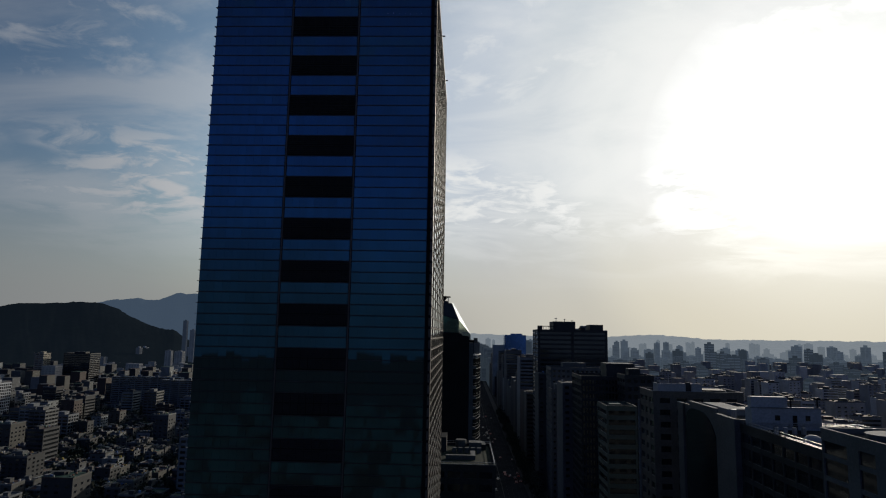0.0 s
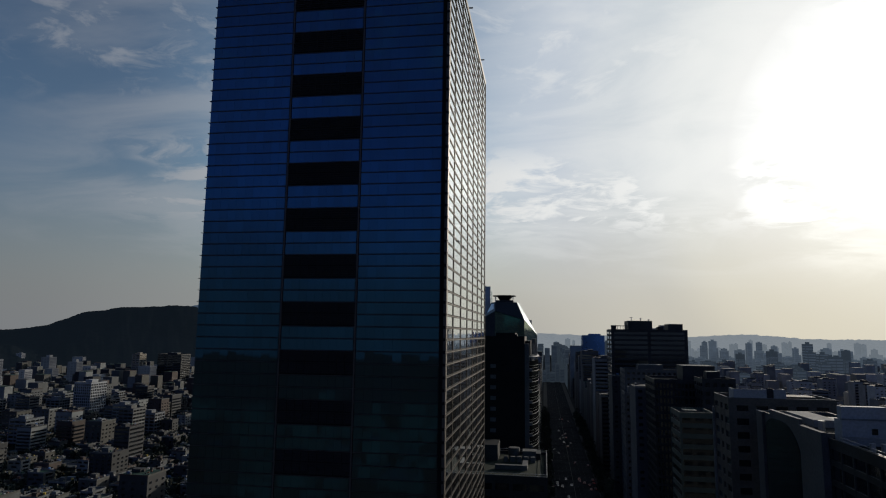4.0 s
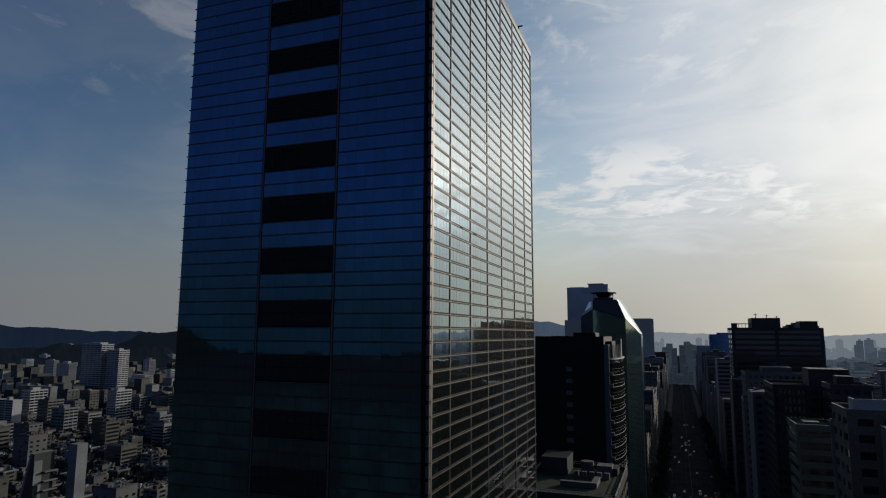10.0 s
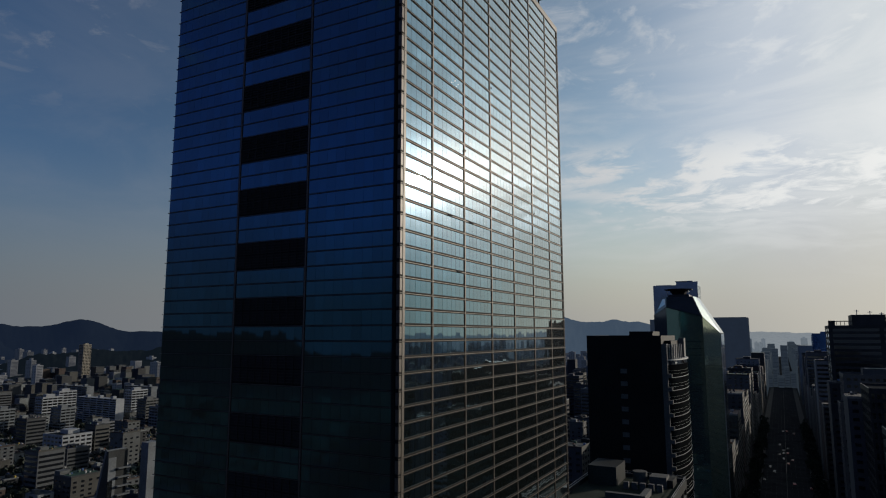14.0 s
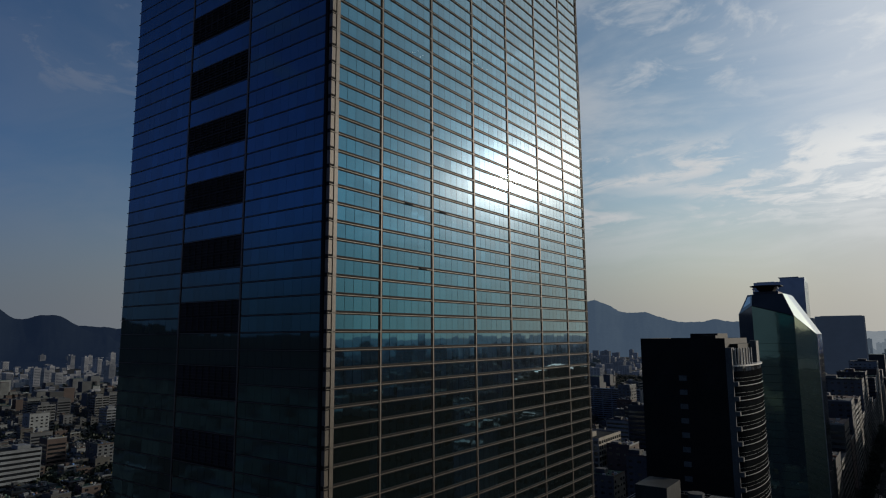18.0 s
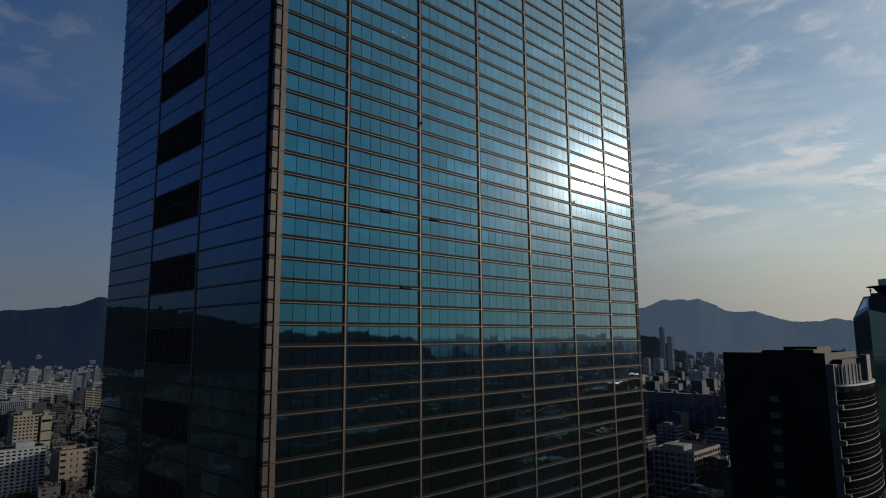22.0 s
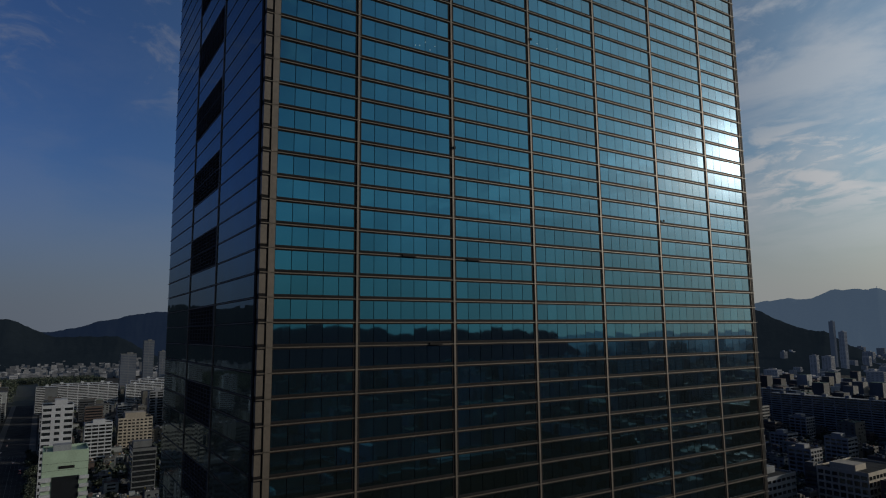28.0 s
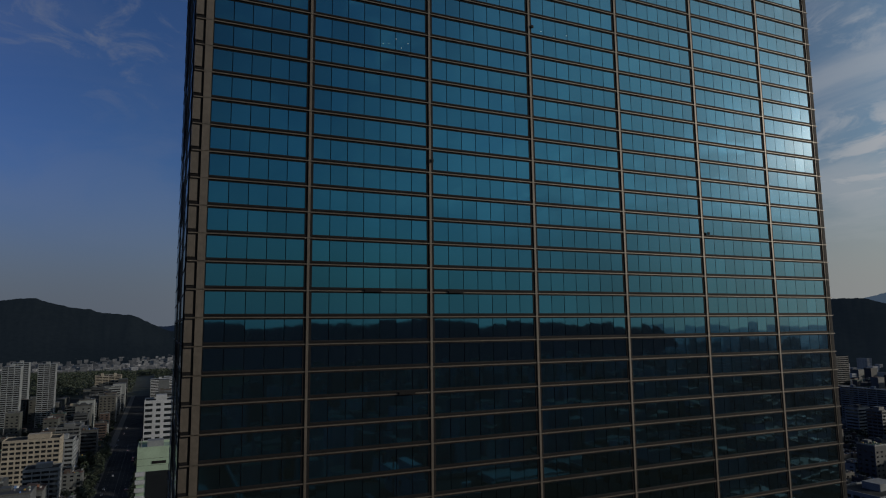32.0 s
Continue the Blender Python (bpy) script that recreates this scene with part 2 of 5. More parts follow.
def coated_glass(name, tint, body, rough=0.03, tone=0.2, island=False, ripple=0.0, ior=1.8, dust=0.24, full=0.48):
    """Sun-control glass seen from outside: a dark body, a faint tinted mirror, and a dusty outer face whose gloss grows at grazing angles."""
    m = bpy.data.materials.new(name)
    m.use_nodes = True
    n, l = m.node_tree.nodes, m.node_tree.links
    n.remove(n["Principled BSDF"])
    out = n["Material Output"]
    dark, coat, face, film = n.new("ShaderNodeBsdfDiffuse"), n.new("ShaderNodeBsdfGlossy"), n.new("ShaderNodeBsdfGlossy"), n.new("ShaderNodeBsdfGlossy")
    dark.inputs["Color"].default_value = (*body, 1)
    coat.inputs["Roughness"].default_value = rough
    face.inputs["Roughness"].default_value, film.inputs["Roughness"].default_value = rough, dust
    face.inputs["Color"].default_value = (0.85, 0.9, 0.92, 1)
    film.inputs["Color"].default_value = (0.9, 0.92, 0.92, 1)
    geo = n.new("ShaderNodeNewGeometry")
    pick = geo.outputs["Random Per Island"] if island else n.new("ShaderNodeObjectInfo").outputs["Random"]
    spread = n.new("ShaderNodeMapRange")
    spread.inputs["To Min"].default_value, spread.inputs["To Max"].default_value = 1 - tone, 1 + tone
    l.new(pick, spread.inputs[0])
    patch = n.new("ShaderNodeTexNoise")
    patch.inputs["Scale"].default_value, patch.inputs["Detail"].default_value = 0.045, 3
    l.new(geo.outputs["Position"], patch.inputs["Vector"])
    lift = n.new("ShaderNodeMapRange")
    lift.inputs["From Min"].default_value, lift.inputs["From Max"].default_value = 0.3, 0.7
    lift.inputs["To Min"].default_value, lift.inputs["To Max"].default_value = 0.82, 1.18
    l.new(patch.outputs[0], lift.inputs[0])
    times = n.new("ShaderNodeMath")
    times.operation = "MULTIPLY"
    l.new(spread.outputs[0], times.inputs[0])
    l.new(lift.outputs[0], times.inputs[1])
    shade = n.new("ShaderNodeVectorMath")
    shade.operation = "SCALE"
    shade.inputs[0].default_value = tint
    l.new(times.outputs[0], shade.inputs["Scale"])
    l.new(shade.outputs[0], coat.inputs["Color"])
    add = n.new("ShaderNodeAddShader")
    l.new(dark.outputs[0], add.inputs[0])
    l.new(coat.outputs[0], add.inputs[1])
    dusty = n.new("ShaderNodeMixShader")
    dusty.inputs[0].default_value = 0.08
    l.new(face.outputs[0], dusty.inputs[1])
    l.new(film.outputs[0], dusty.inputs[2])
    edge = n.new("ShaderNodeFresnel")
    edge.inputs["IOR"].default_value = ior
    mix = n.new("ShaderNodeMixShader")
    gloss = n.new("ShaderNodeMapRange")
    gloss.inputs["From Min"].default_value, gloss.inputs["From Max"].default_value = ((ior - 1) / (ior + 1)) ** 2, full
    l.new(edge.outputs[0], gloss.inputs[0])
    l.new(gloss.outputs[0], mix.inputs[0])
    l.new(add.outputs[0], mix.inputs[1])
    l.new(dusty.outputs[0], mix.inputs[2])
    if ripple:
        wave = n.new("ShaderNodeTexNoise")
        wave.inputs["Scale"].default_value, wave.inputs["Detail"].default_value = 0.45, 2
        l.new(geo.outputs["Position"], wave.inputs["Vector"])
        bump = n.new("ShaderNodeBump")
        bump.inputs["Strength"].default_value, bump.inputs["Distance"].default_value = 1.0, ripple
        l.new(wave.outputs[0], bump.inputs["Height"])
        for k in (coat, face):
            l.new(bump.outputs[0], k.inputs["Normal"])
    l.new(mix.outputs[0], out.inputs["Surface"])
    return m


def hazed(name, base, glow, tone=0.15, vary=0.3):
    """Far slopes and blocks: matt, with haze painted in as a paler colour and faint emission."""
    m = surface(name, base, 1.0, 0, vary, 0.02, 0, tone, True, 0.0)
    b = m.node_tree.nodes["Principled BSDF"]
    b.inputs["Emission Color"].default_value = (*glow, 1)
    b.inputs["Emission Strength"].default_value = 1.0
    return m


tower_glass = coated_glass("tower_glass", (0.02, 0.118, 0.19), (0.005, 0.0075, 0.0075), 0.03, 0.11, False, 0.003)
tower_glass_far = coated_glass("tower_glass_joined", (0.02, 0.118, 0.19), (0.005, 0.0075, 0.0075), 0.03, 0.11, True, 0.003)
# same glass; the front's weaker reflection and grey veil are put into its colours
tower_glass_front_dimmed = coated_glass("tower_glass_front_dimmed", (0.01, 0.067, 0.128), (0.042, 0.044, 0.028), 0.03, 0.11, True, 0.003, full=1.6)
bronze = surface("bronze_aluminium", (0.068, 0.057, 0.045), 0.5, 0.2, 0.16, 1.5, 0.05, 0.06)
gasket = surface("dark_gasket", (0.008, 0.008, 0.009), 0.7, 0, 0.2, 2.0, 0, 0, False, 0.1)
core_dark = surface("dark_interior", (0.01, 0.011, 0.013), 0.9, 0, 0.2, 0.5, 0)
louver_metal = surface("black_louver_metal", (0.011, 0.0095, 0.009), 0.8, 0.0, 0.25, 2.0, 0.05, 0.15)
roof_gravel = surface("roof_gravel", (0.045, 0.047, 0.048), 0.97, 0, 0.3, 1.2, 0.3, 0, False, 0.0)
black_stone = surface("polished_black_granite", (0.0075, 0.0078, 0.008), 0.6, 0, 0.3, 0.9, 0.05, 0, False, 0.15)
bay_dark = surface("dark_bay_panel", (0.009, 0.01, 0.011), 0.9, 0, 0.3, 0.8, 0, 0.1, False, 0.0)
concrete = surface("pale_concrete", (0.126, 0.14, 0.152), 0.9, 0, 0.22, 0.8, 0.15, 0.08)
dark_stone = surface("black_granite_cladding", (0.024, 0.0275, 0.03), 0.55, 0, 0.3, 0.9, 0.05, 0, False, 0.2)
grey_stone = surface("grey_granite_cladding", (0.06, 0.066, 0.07), 0.7, 0, 0.25, 0.7, 0.1, 0.06)
brown_stone = surface("brown_granite_cladding", (0.07, 0.064, 0.054), 0.7, 0, 0.25, 0.7, 0.1, 0.06)
white_paint = surface("white_paint", (0.25, 0.268, 0.288), 0.75, 0, 0.14, 0.7, 0.1, 0.05)
steel = surface("galvanised_steel", (0.27, 0.28, 0.29), 0.5, 0.7, 0.2, 2.0, 0.05)
green_glass = coated_glass("green_glass", (0.17, 0.28, 0.225), (0.05, 0.064, 0.05), 0.04, 0.08, True, 0.01)
# green glass with raised colours, painting in the bright sky it mirrors
green_glass_brightened = coated_glass("green_glass_brightened", (0.44, 0.5, 0.36), (0.08, 0.1, 0.07), 0.05, 0.08, True, 0.01)
blue_glass = coated_glass("blue_glass", (0.12, 0.165, 0.235), (0.02, 0.034, 0.055), 0.1, 0.1, True, 0.01)
deep_blue_glass = coated_glass("deep_blue_glass", (0.05, 0.12, 0.3), (0.012, 0.035, 0.11), 0.1, 0.1, True, 0.01)
black_glass = coated_glass("black_glass", (0.05, 0.06, 0.07), (0.011, 0.013, 0.015), 0.06, 0.3, False)
black_glass_far = coated_glass("black_glass_joined", (0.05, 0.06, 0.07), (0.010, 0.012, 0.015), 0.1, 0.3, True)
asphalt = surface("asphalt", (0.036, 0.039, 0.043), 0.97, 0, 0.3, 0.5, 0.1, 0, False, 0.02)
earth = surface("city_ground", (0.03, 0.031, 0.03), 0.95, 0, 0.35, 0.25, 0.1, 0, False, 0.1)
paving = surface("grey_paving", (0.055, 0.055, 0.053), 0.9, 0, 0.25, 0.8, 0.15)
line_paint = surface("road_paint", (0.1, 0.1, 0.095), 0.7, 0, 0.2, 1.5, 0)
leaf = surface("street_tree_leaf", (0.015, 0.025, 0.013), 0.7, 0, 0.4, 0.7, 0, 0.35, True)
bark = surface("bark", (0.09, 0.07, 0.055), 0.9, 0, 0.3, 3, 0.3)
wood_leaf = surface("wooded_slope", (0.014, 0.022, 0.014), 0.85, 0, 0.45, 0.05, 0.3)
house_wall = mixed("house_walls", [(0.07675, 0.08422, 0.08629), (0.04352, 0.02854, 0.02341), (0.05632, 0.05707, 0.05424), (0.1537, 0.1688, 0.173), (0.03838, 0.04394, 0.04813), (0.02558, 0.02967, 0.03393), (0.06653, 0.07421, 0.08169), (0.01638, 0.02001, 0.02341), (0.04602, 0.04568, 0.0407)])
house_wall_far = mixed("house_walls_joined", [(0.0716, 0.07847, 0.08018), (0.04095, 0.0274, 0.02284), (0.05117, 0.05255, 0.04935), (0.1482, 0.1627, 0.1664), (0.0358, 0.04106, 0.04559), (0.02301, 0.0268, 0.03083), (0.06139, 0.06847, 0.0752), (0.01537, 0.01879, 0.02218), (0.04352, 0.04394, 0.03948)], island=True)
roof_paint = mixed("painted_roofs", [(0.02995, 0.07099, 0.04963), (0.07488, 0.08352, 0.08573), (0.04493, 0.05011, 0.0564), (0.0975, 0.1044, 0.1034), (0.0337, 0.06264, 0.05414), (0.07488, 0.04594, 0.0361)], 0.85)
roof_paint.node_tree.nodes["Principled BSDF"].inputs["Specular IOR Level"].default_value = 0.15
roof_paint_far = mixed("painted_roofs_joined", [(0.02621, 0.05846, 0.04512), (0.06739, 0.07517, 0.0767), (0.03744, 0.04176, 0.04738), (0.08268, 0.08787, 0.09024), (0.04867, 0.05429, 0.06317), (0.06365, 0.04176, 0.0361)], 0.85, True)
roof_paint_far.node_tree.nodes["Principled BSDF"].inputs["Specular IOR Level"].default_value = 0.15
beige_paint = surface("beige_paint", (0.205, 0.185, 0.15), 0.8, 0, 0.18, 0.7, 0.1, 0.06)
tan_plaster = surface("tan_plaster", (0.2, 0.162, 0.122), 0.85, 0, 0.2, 0.4, 0.1)
grey_paint = surface("grey_paint", (0.116, 0.126, 0.14), 0.8, 0, 0.2, 0.7, 0.1, 0.1)
green_paint = surface("pale_green_panel", (0.197, 0.271, 0.205), 0.7, 0, 0.12, 0.7, 0.05)
roof_green = surface("dull_green_roof_coat", (0.02, 0.03, 0.023), 0.9, 0, 0.25, 0.7, 0.05, 0, False, 0.1)
dim_green = surface("dull_green_panel", (0.06, 0.078, 0.062), 0.75, 0, 0.15, 0.7, 0.05)
tank_plastic = mixed("tank_plastic", [(0.55, 0.4, 0.06), (0.1, 0.22, 0.45), (0.5, 0.5, 0.48)], 0.5)
car_paint = mixed("car_paint", [(0.16, 0.16, 0.16), (0.03, 0.03, 0.035), (0.08, 0.085, 0.09), (0.22, 0.22, 0.21), (0.08, 0.09, 0.12), (0.2, 0.03, 0.025)], 0.3)
rubber = surface("tyre_rubber", (0.02, 0.02, 0.02), 0.9, 0, 0.2, 3, 0)
# haze over far buildings is painted into these base and emission colours
far_sunward = hazed("blocks_in_thin_haze", (0.06, 0.064, 0.068), (0.02, 0.028, 0.037))
far_sunward_b = hazed("blocks_in_haze", (0.12, 0.13, 0.14), (0.05, 0.066, 0.083))
far_sunward_c = hazed("blocks_in_deep_haze", (0.14, 0.15, 0.16), (0.12, 0.142, 0.16))
far_band = hazed("window_bands_in_haze", (0.14, 0.15, 0.16), (0.028, 0.038, 0.05))
# town walls emit a little in place of haze
town_wall = hazed("hillside_town_walls_haze_glow", (0.085, 0.086, 0.088), (0.006, 0.009, 0.014), 0.6)
far_pane = hazed("dark_windows_in_clear_haze", (0.05, 0.052, 0.055), (0.008, 0.012, 0.02), 0.3)
far_west = hazed("far_blocks_haze_glow", (0.15, 0.15, 0.15), (0.009, 0.013, 0.021), 0.5)
# ridges: bluish emission paints the haze, strongest on the far and sunward ones
hill_west = hazed("near_ridge_woods_haze_glow", (0.006, 0.0085, 0.0105), (0.0062, 0.0112, 0.0245), 0.1, 0.15)
hill_south = hazed("dark_ridge_woods_haze_glow", (0.0045, 0.006, 0.007), (0.0042, 0.0068, 0.0102), 0.15, 0.3)
hill_far = hazed("far_ridge_haze_glow", (0.025, 0.033, 0.038), (0.044, 0.066, 0.098), 0.1, 0.12)
hazy_tower = hazed("tower_in_haze", (0.035, 0.038, 0.042), (0.012, 0.018, 0.03))
hazy_tower_pale = hazed("pale_tower_in_haze", (0.09, 0.092, 0.095), (0.014, 0.02, 0.032))
hill_sunward = hazed("hazy_ridge", (0.1, 0.1, 0.1), (0.19, 0.215, 0.235))
lamp_red = bpy.data.materials.new("tail_lamp")
lamp_red.use_nodes = True
lamp_red.node_tree.nodes["Principled BSDF"].inputs["Emission Color"].default_value = (1.0, 0.08, 0.03, 1)
lamp_red.node_tree.nodes["Principled BSDF"].inputs["Emission Strength"].default_value = 0.35
lamp_white = bpy.data.materials.new("head_lamp")
lamp_white.use_nodes = True
lamp_white.node_tree.nodes["Principled BSDF"].inputs["Emission Color"].default_value = (1.0, 0.93, 0.8, 1)
lamp_white.node_tree.nodes["Principled BSDF"].inputs["Emission Strength"].default_value = 0.4
rim_metal = surface("pale_rim_metal", (0.4, 0.4, 0.39), 0.5, 0.2, 0.15, 2.0, 0)


downlight_glow = bpy.data.materials.new("downlight_glow")
downlight_glow.use_nodes = True
downlight_glow.node_tree.nodes["Principled BSDF"].inputs["Emission Color"].default_value = (1.0, 0.95, 0.85, 1)
downlight_glow.node_tree.nodes["Principled BSDF"].inputs["Emission Strength"].default_value = 0.12


# ---- mesh helpers ----
def boxes(name, items, material):
    """One mesh of axis-aligned boxes (x0, y0, z0, x1, y1, z1)."""
    a = np.array(items, float).reshape(-1, 6)
    pick = np.array([[0, 1, 2], [3, 1, 2], [3, 4, 2], [0, 4, 2], [0, 1, 5], [3, 1, 5], [3, 4, 5], [0, 4, 5]])
    sides = np.array([[0, 3, 2, 1], [4, 5, 6, 7], [0, 1, 5, 4], [1, 2, 6, 5], [2, 3, 7, 6], [3, 0, 4, 7]])
    v = a[:, pick].reshape(-1, 3)
    f = (sides[None] + 8 * np.arange(len(a))[:, None, None]).reshape(-1, 4)
    me = bpy.data.meshes.new(name)
    me.from_pydata(v.tolist(), [], f.tolist())
    me.materials.append(material)
    return me


def prism(name, outline, z0, z1, material, top=None):
    """A closed upright solid over a plan outline (counter-clockwise); top: another outline of as many points for the upper end."""
    n = len(outline)
    top = top or outline
    v = [(x, y, z0) for x, y in outline] + [(x, y, z1) for x, y in top]
    f = [tuple(reversed(range(n))), tuple(range(n, 2 * n))] + [(i, (i + 1) % n, n + (i + 1) % n, n + i) for i in range(n)]
    me = bpy.data.meshes.new(name)
    me.from_pydata(v, [], f)
    me.materials.append(material)
    return me


def part(name, me, parent, label=""):
    ob = new(name, me)
    ob.parent = parent
    return tagged(ob, label)


def thing(name, label, category, group="", at=(0, 0, 0)):
    ob = new(name)
    ob.location = at
    ob.empty_display_size = 1
    return tagged(ob, label, category, group)


def ring(x0, y0, x1, y1, z0, z1, w):
    """Four boxes of width w round a rectangle, inside its outline."""
    return [(x0, y0, z0, x1, y0 + w, z1), (x0, y1 - w, z0, x1, y1, z1), (x0, y0 + w, z0, x0 + w, y1 - w, z1), (x1 - w, y0 + w, z0, x1, y1 - w, z1)]


# ---- ground and streets ----
ground = new("ground", boxes("ground", [(-4900, -3000, -1.0, 4900, 4900, 0.0)], earth))
tagged(ground, "dark city ground between the buildings", "ground", kind="structure")
AX0, AX1, BY0, BY1 = 14.0, 52.0, 71.0, 100.0
road_a = new("road_long", boxes("road_long", [(AX0, -900, -0.5, AX1, 1740, 0.06)], asphalt))
tagged(road_a, "wide dark asphalt avenue running between office blocks", "road", kind="structure")
road_b = new("road_cross", boxes("road_cross", [(-3200, BY0, -0.5, AX0, BY1, 0.056), (AX1, 55.0, -0.5, 1500, 88.0, 0.056)], asphalt))
tagged(road_b, "wide dark asphalt cross street with traffic", "road", kind="structure")
paves = []
for x0, x1 in ((AX0 - 7, AX0), (AX1, AX1 + 7)):
    paves += [(x0, -900, -0.3, x1, BY0 - 7, 0.2), (x0, BY1 + 7, -0.3, x1, 1740, 0.2)]
for y0, y1 in ((BY0 - 7, BY0), (BY1, BY1 + 7)):
    paves += [(-2600, y0, -0.3, AX0 - 7, y1, 0.2), (AX1 + 7, y0 - 15.5, -0.3, 1200, y1 - 15.5, 0.2)]
tagged(new("pavement", boxes("pavement", paves, paving)), "grey paved footways with kerbs along the streets", "pavement", kind="structure")
dashes = []
for i in range(1, 10):
    x = AX0 + i * (AX1 - AX0) / 10
    w = 0.14 if i == 5 else 0.06
    for j in range(140):
        y = 100 + j * 12
        dashes.append((x - w, y, 0.05, x + w, y + (12 if i == 5 else 5), 0.075))
for i in range(1, 8):
    y = BY0 + i * (BY1 - BY0) / 8
    for j in range(70):
        x = AX0 - 20 - j * 12
        dashes.append((x - (12 if i == 4 else 5), y - 0.1, 0.05, x, y + 0.1, 0.075))
tagged(new("lane_marking", boxes("lane_marking", dashes, line_paint)), "white and worn lane lines on the asphalt", "road marking", kind="structure")

# ---- the glass office tower ----
XL, XB, YA, YE = -51.7, -6.55, 119.17, 189.65
Z0, R, KTOP = 142.55, 2.084, 26
KLOW = -int((Z0 - 1.0) / R)
ZTOP = Z0 + R * 26.6
tower = thing("office_tower", "tall office tower in blue reflective glass with bronze fins", "office building", at=(0, 0, 0))
IN = 0.14
part("core", boxes("core", [(XL + IN + 0.1, YA + IN + 0.1, 0, XB - IN - 0.1, YE - IN - 0.1, ZTOP - 1.2)], core_dark), tower, "dark interior behind the glass")
part("parapet", boxes("parapet", ring(XL, YA, XB, YE, ZTOP - 1.2, ZTOP, 0.5), bronze), tower, "bronze parapet cap")
part("roof_deck", boxes("roof_deck", [(XL + 0.5, YA + 0.5, ZTOP - 1.2, XB - 0.5, YE - 0.5, ZTOP - 0.9)], roof_gravel), tower, "gravel roof deck")
fin_me = boxes("floor_fin", [(XL - 0.3, YA + 0.1, -0.045, XB + 0.02, YE + 0.2, 0.035)], bronze)
lip_me = boxes("fin_lip", [(XL - 0.02, YA + 0.2, 0.16, XB - 0.05, YE + 0.02, 0.2)], gasket)
gap_me = boxes("fin_gasket", [(XL + 0.1, YA + 0.2, -0.16, XB - 0.1, YE - 0.1, 0.29)], gasket)
for k in range(KLOW, KTOP + 1):
    fin = part("floor_fin", fin_me, tower)
    fin.location.z = Z0 + R * k
    part("fin_lip", lip_me, fin)
    part("fin_gasket", gap_me, fin, "dark gasket")
STRIPS_B = [128.11 + 10.485 * i for i in range(6)]
strip_me = boxes("mullion", [(XB - 0.4, -0.1, 0, XB, 0.1, ZTOP - 1.2)], bronze)
groove_me = boxes("mullion_groove", [(XB - 0.4, -0.32, 0, XB - 0.09, 0.32, ZTOP - 1.25)], gasket)
for y in STRIPS_B + [189.1]:
    strip = part("mullion", strip_me, tower, "wide bronze mullion strip")
    strip.location.y = y
    part("mullion_groove", groove_me, strip, "dark groove")
part("corner_mullion", boxes("corner_mullion", [(XB - 0.4, 119.95, 0, XB + 0.02, 120.5, ZTOP - 1.2)], bronze), tower, "broad bronze strip beside the corner")
strip_me = boxes("mullion", [(-0.14, YA + 0.05, 0, 0.14, YA + 0.4, ZTOP - 1.2)], bronze)
for x in (-35.9, -22.35):
    part("mullion", strip_me, tower, "wide bronze mullion strip").location.x = x
part("corner_strip", boxes("corner_strip", [(XB - 1.1, YA - 0.03, 0, XB - 0.62, YA + 0.4, ZTOP - 1.2)], gasket), tower, "dark corner strip")
panel_me = boxes("corner_panel", [(XB - 0.5, YA + 0.06, 0.3, XB + 0.03, YA + 0.6, R - 0.17)], bronze)
for k in range(KLOW, KTOP):
    part("corner_panel", panel_me, tower).location.z = Z0 + R * k
for x0, x1, y0, y1 in ((XB - 0.6, XB - 0.08, YA + 0.08, YA + 1.2), (XL + 0.3, XL + 0.9, YA + 0.3, YA + 0.9), (XB - 0.6, XB, YE - 0.6, YE), (XL, XL + 0.6, YE - 0.6, YE)):
    part("corner_column", boxes("corner_column", [(x0, y0, 0, x1, y1, ZTOP - 1.2)], gasket), tower, "dark corner column")

BAYS_B = []
edges = [120.25] + STRIPS_B + [189.1]
for i in range(7):
    BAYS_B.append((edges[i] + 0.3, edges[i + 1] - 0.3, 5 if i in (0, 6) else 7))
BAYS_A = [(XL + 0.06, -36.17, 10), (-35.63, -22.62, 9), (-22.08, XB - 1.2, 9)]
rng = random.Random(4)


def pane_grid(face, skip):
    """Places of all panes of a face: row, bay, middle along the face, width."""
    for r in range(KLOW, KTOP):
        for b, (a0, a1, n) in enumerate(BAYS_B if face == "B" else BAYS_A):
            if face == "A" and b == 1 and r % 4 in (0, 1):
                continue
            for i in range(n):
                if not skip(r, b):
                    yield r, b, a0 + (a1 - a0) * (i + 0.5) / n, (a1 - a0) / n - (0.06 if face == "B" else 0.018)


def near_b(r, b):
    return b < 2 and -10 <= r < 13


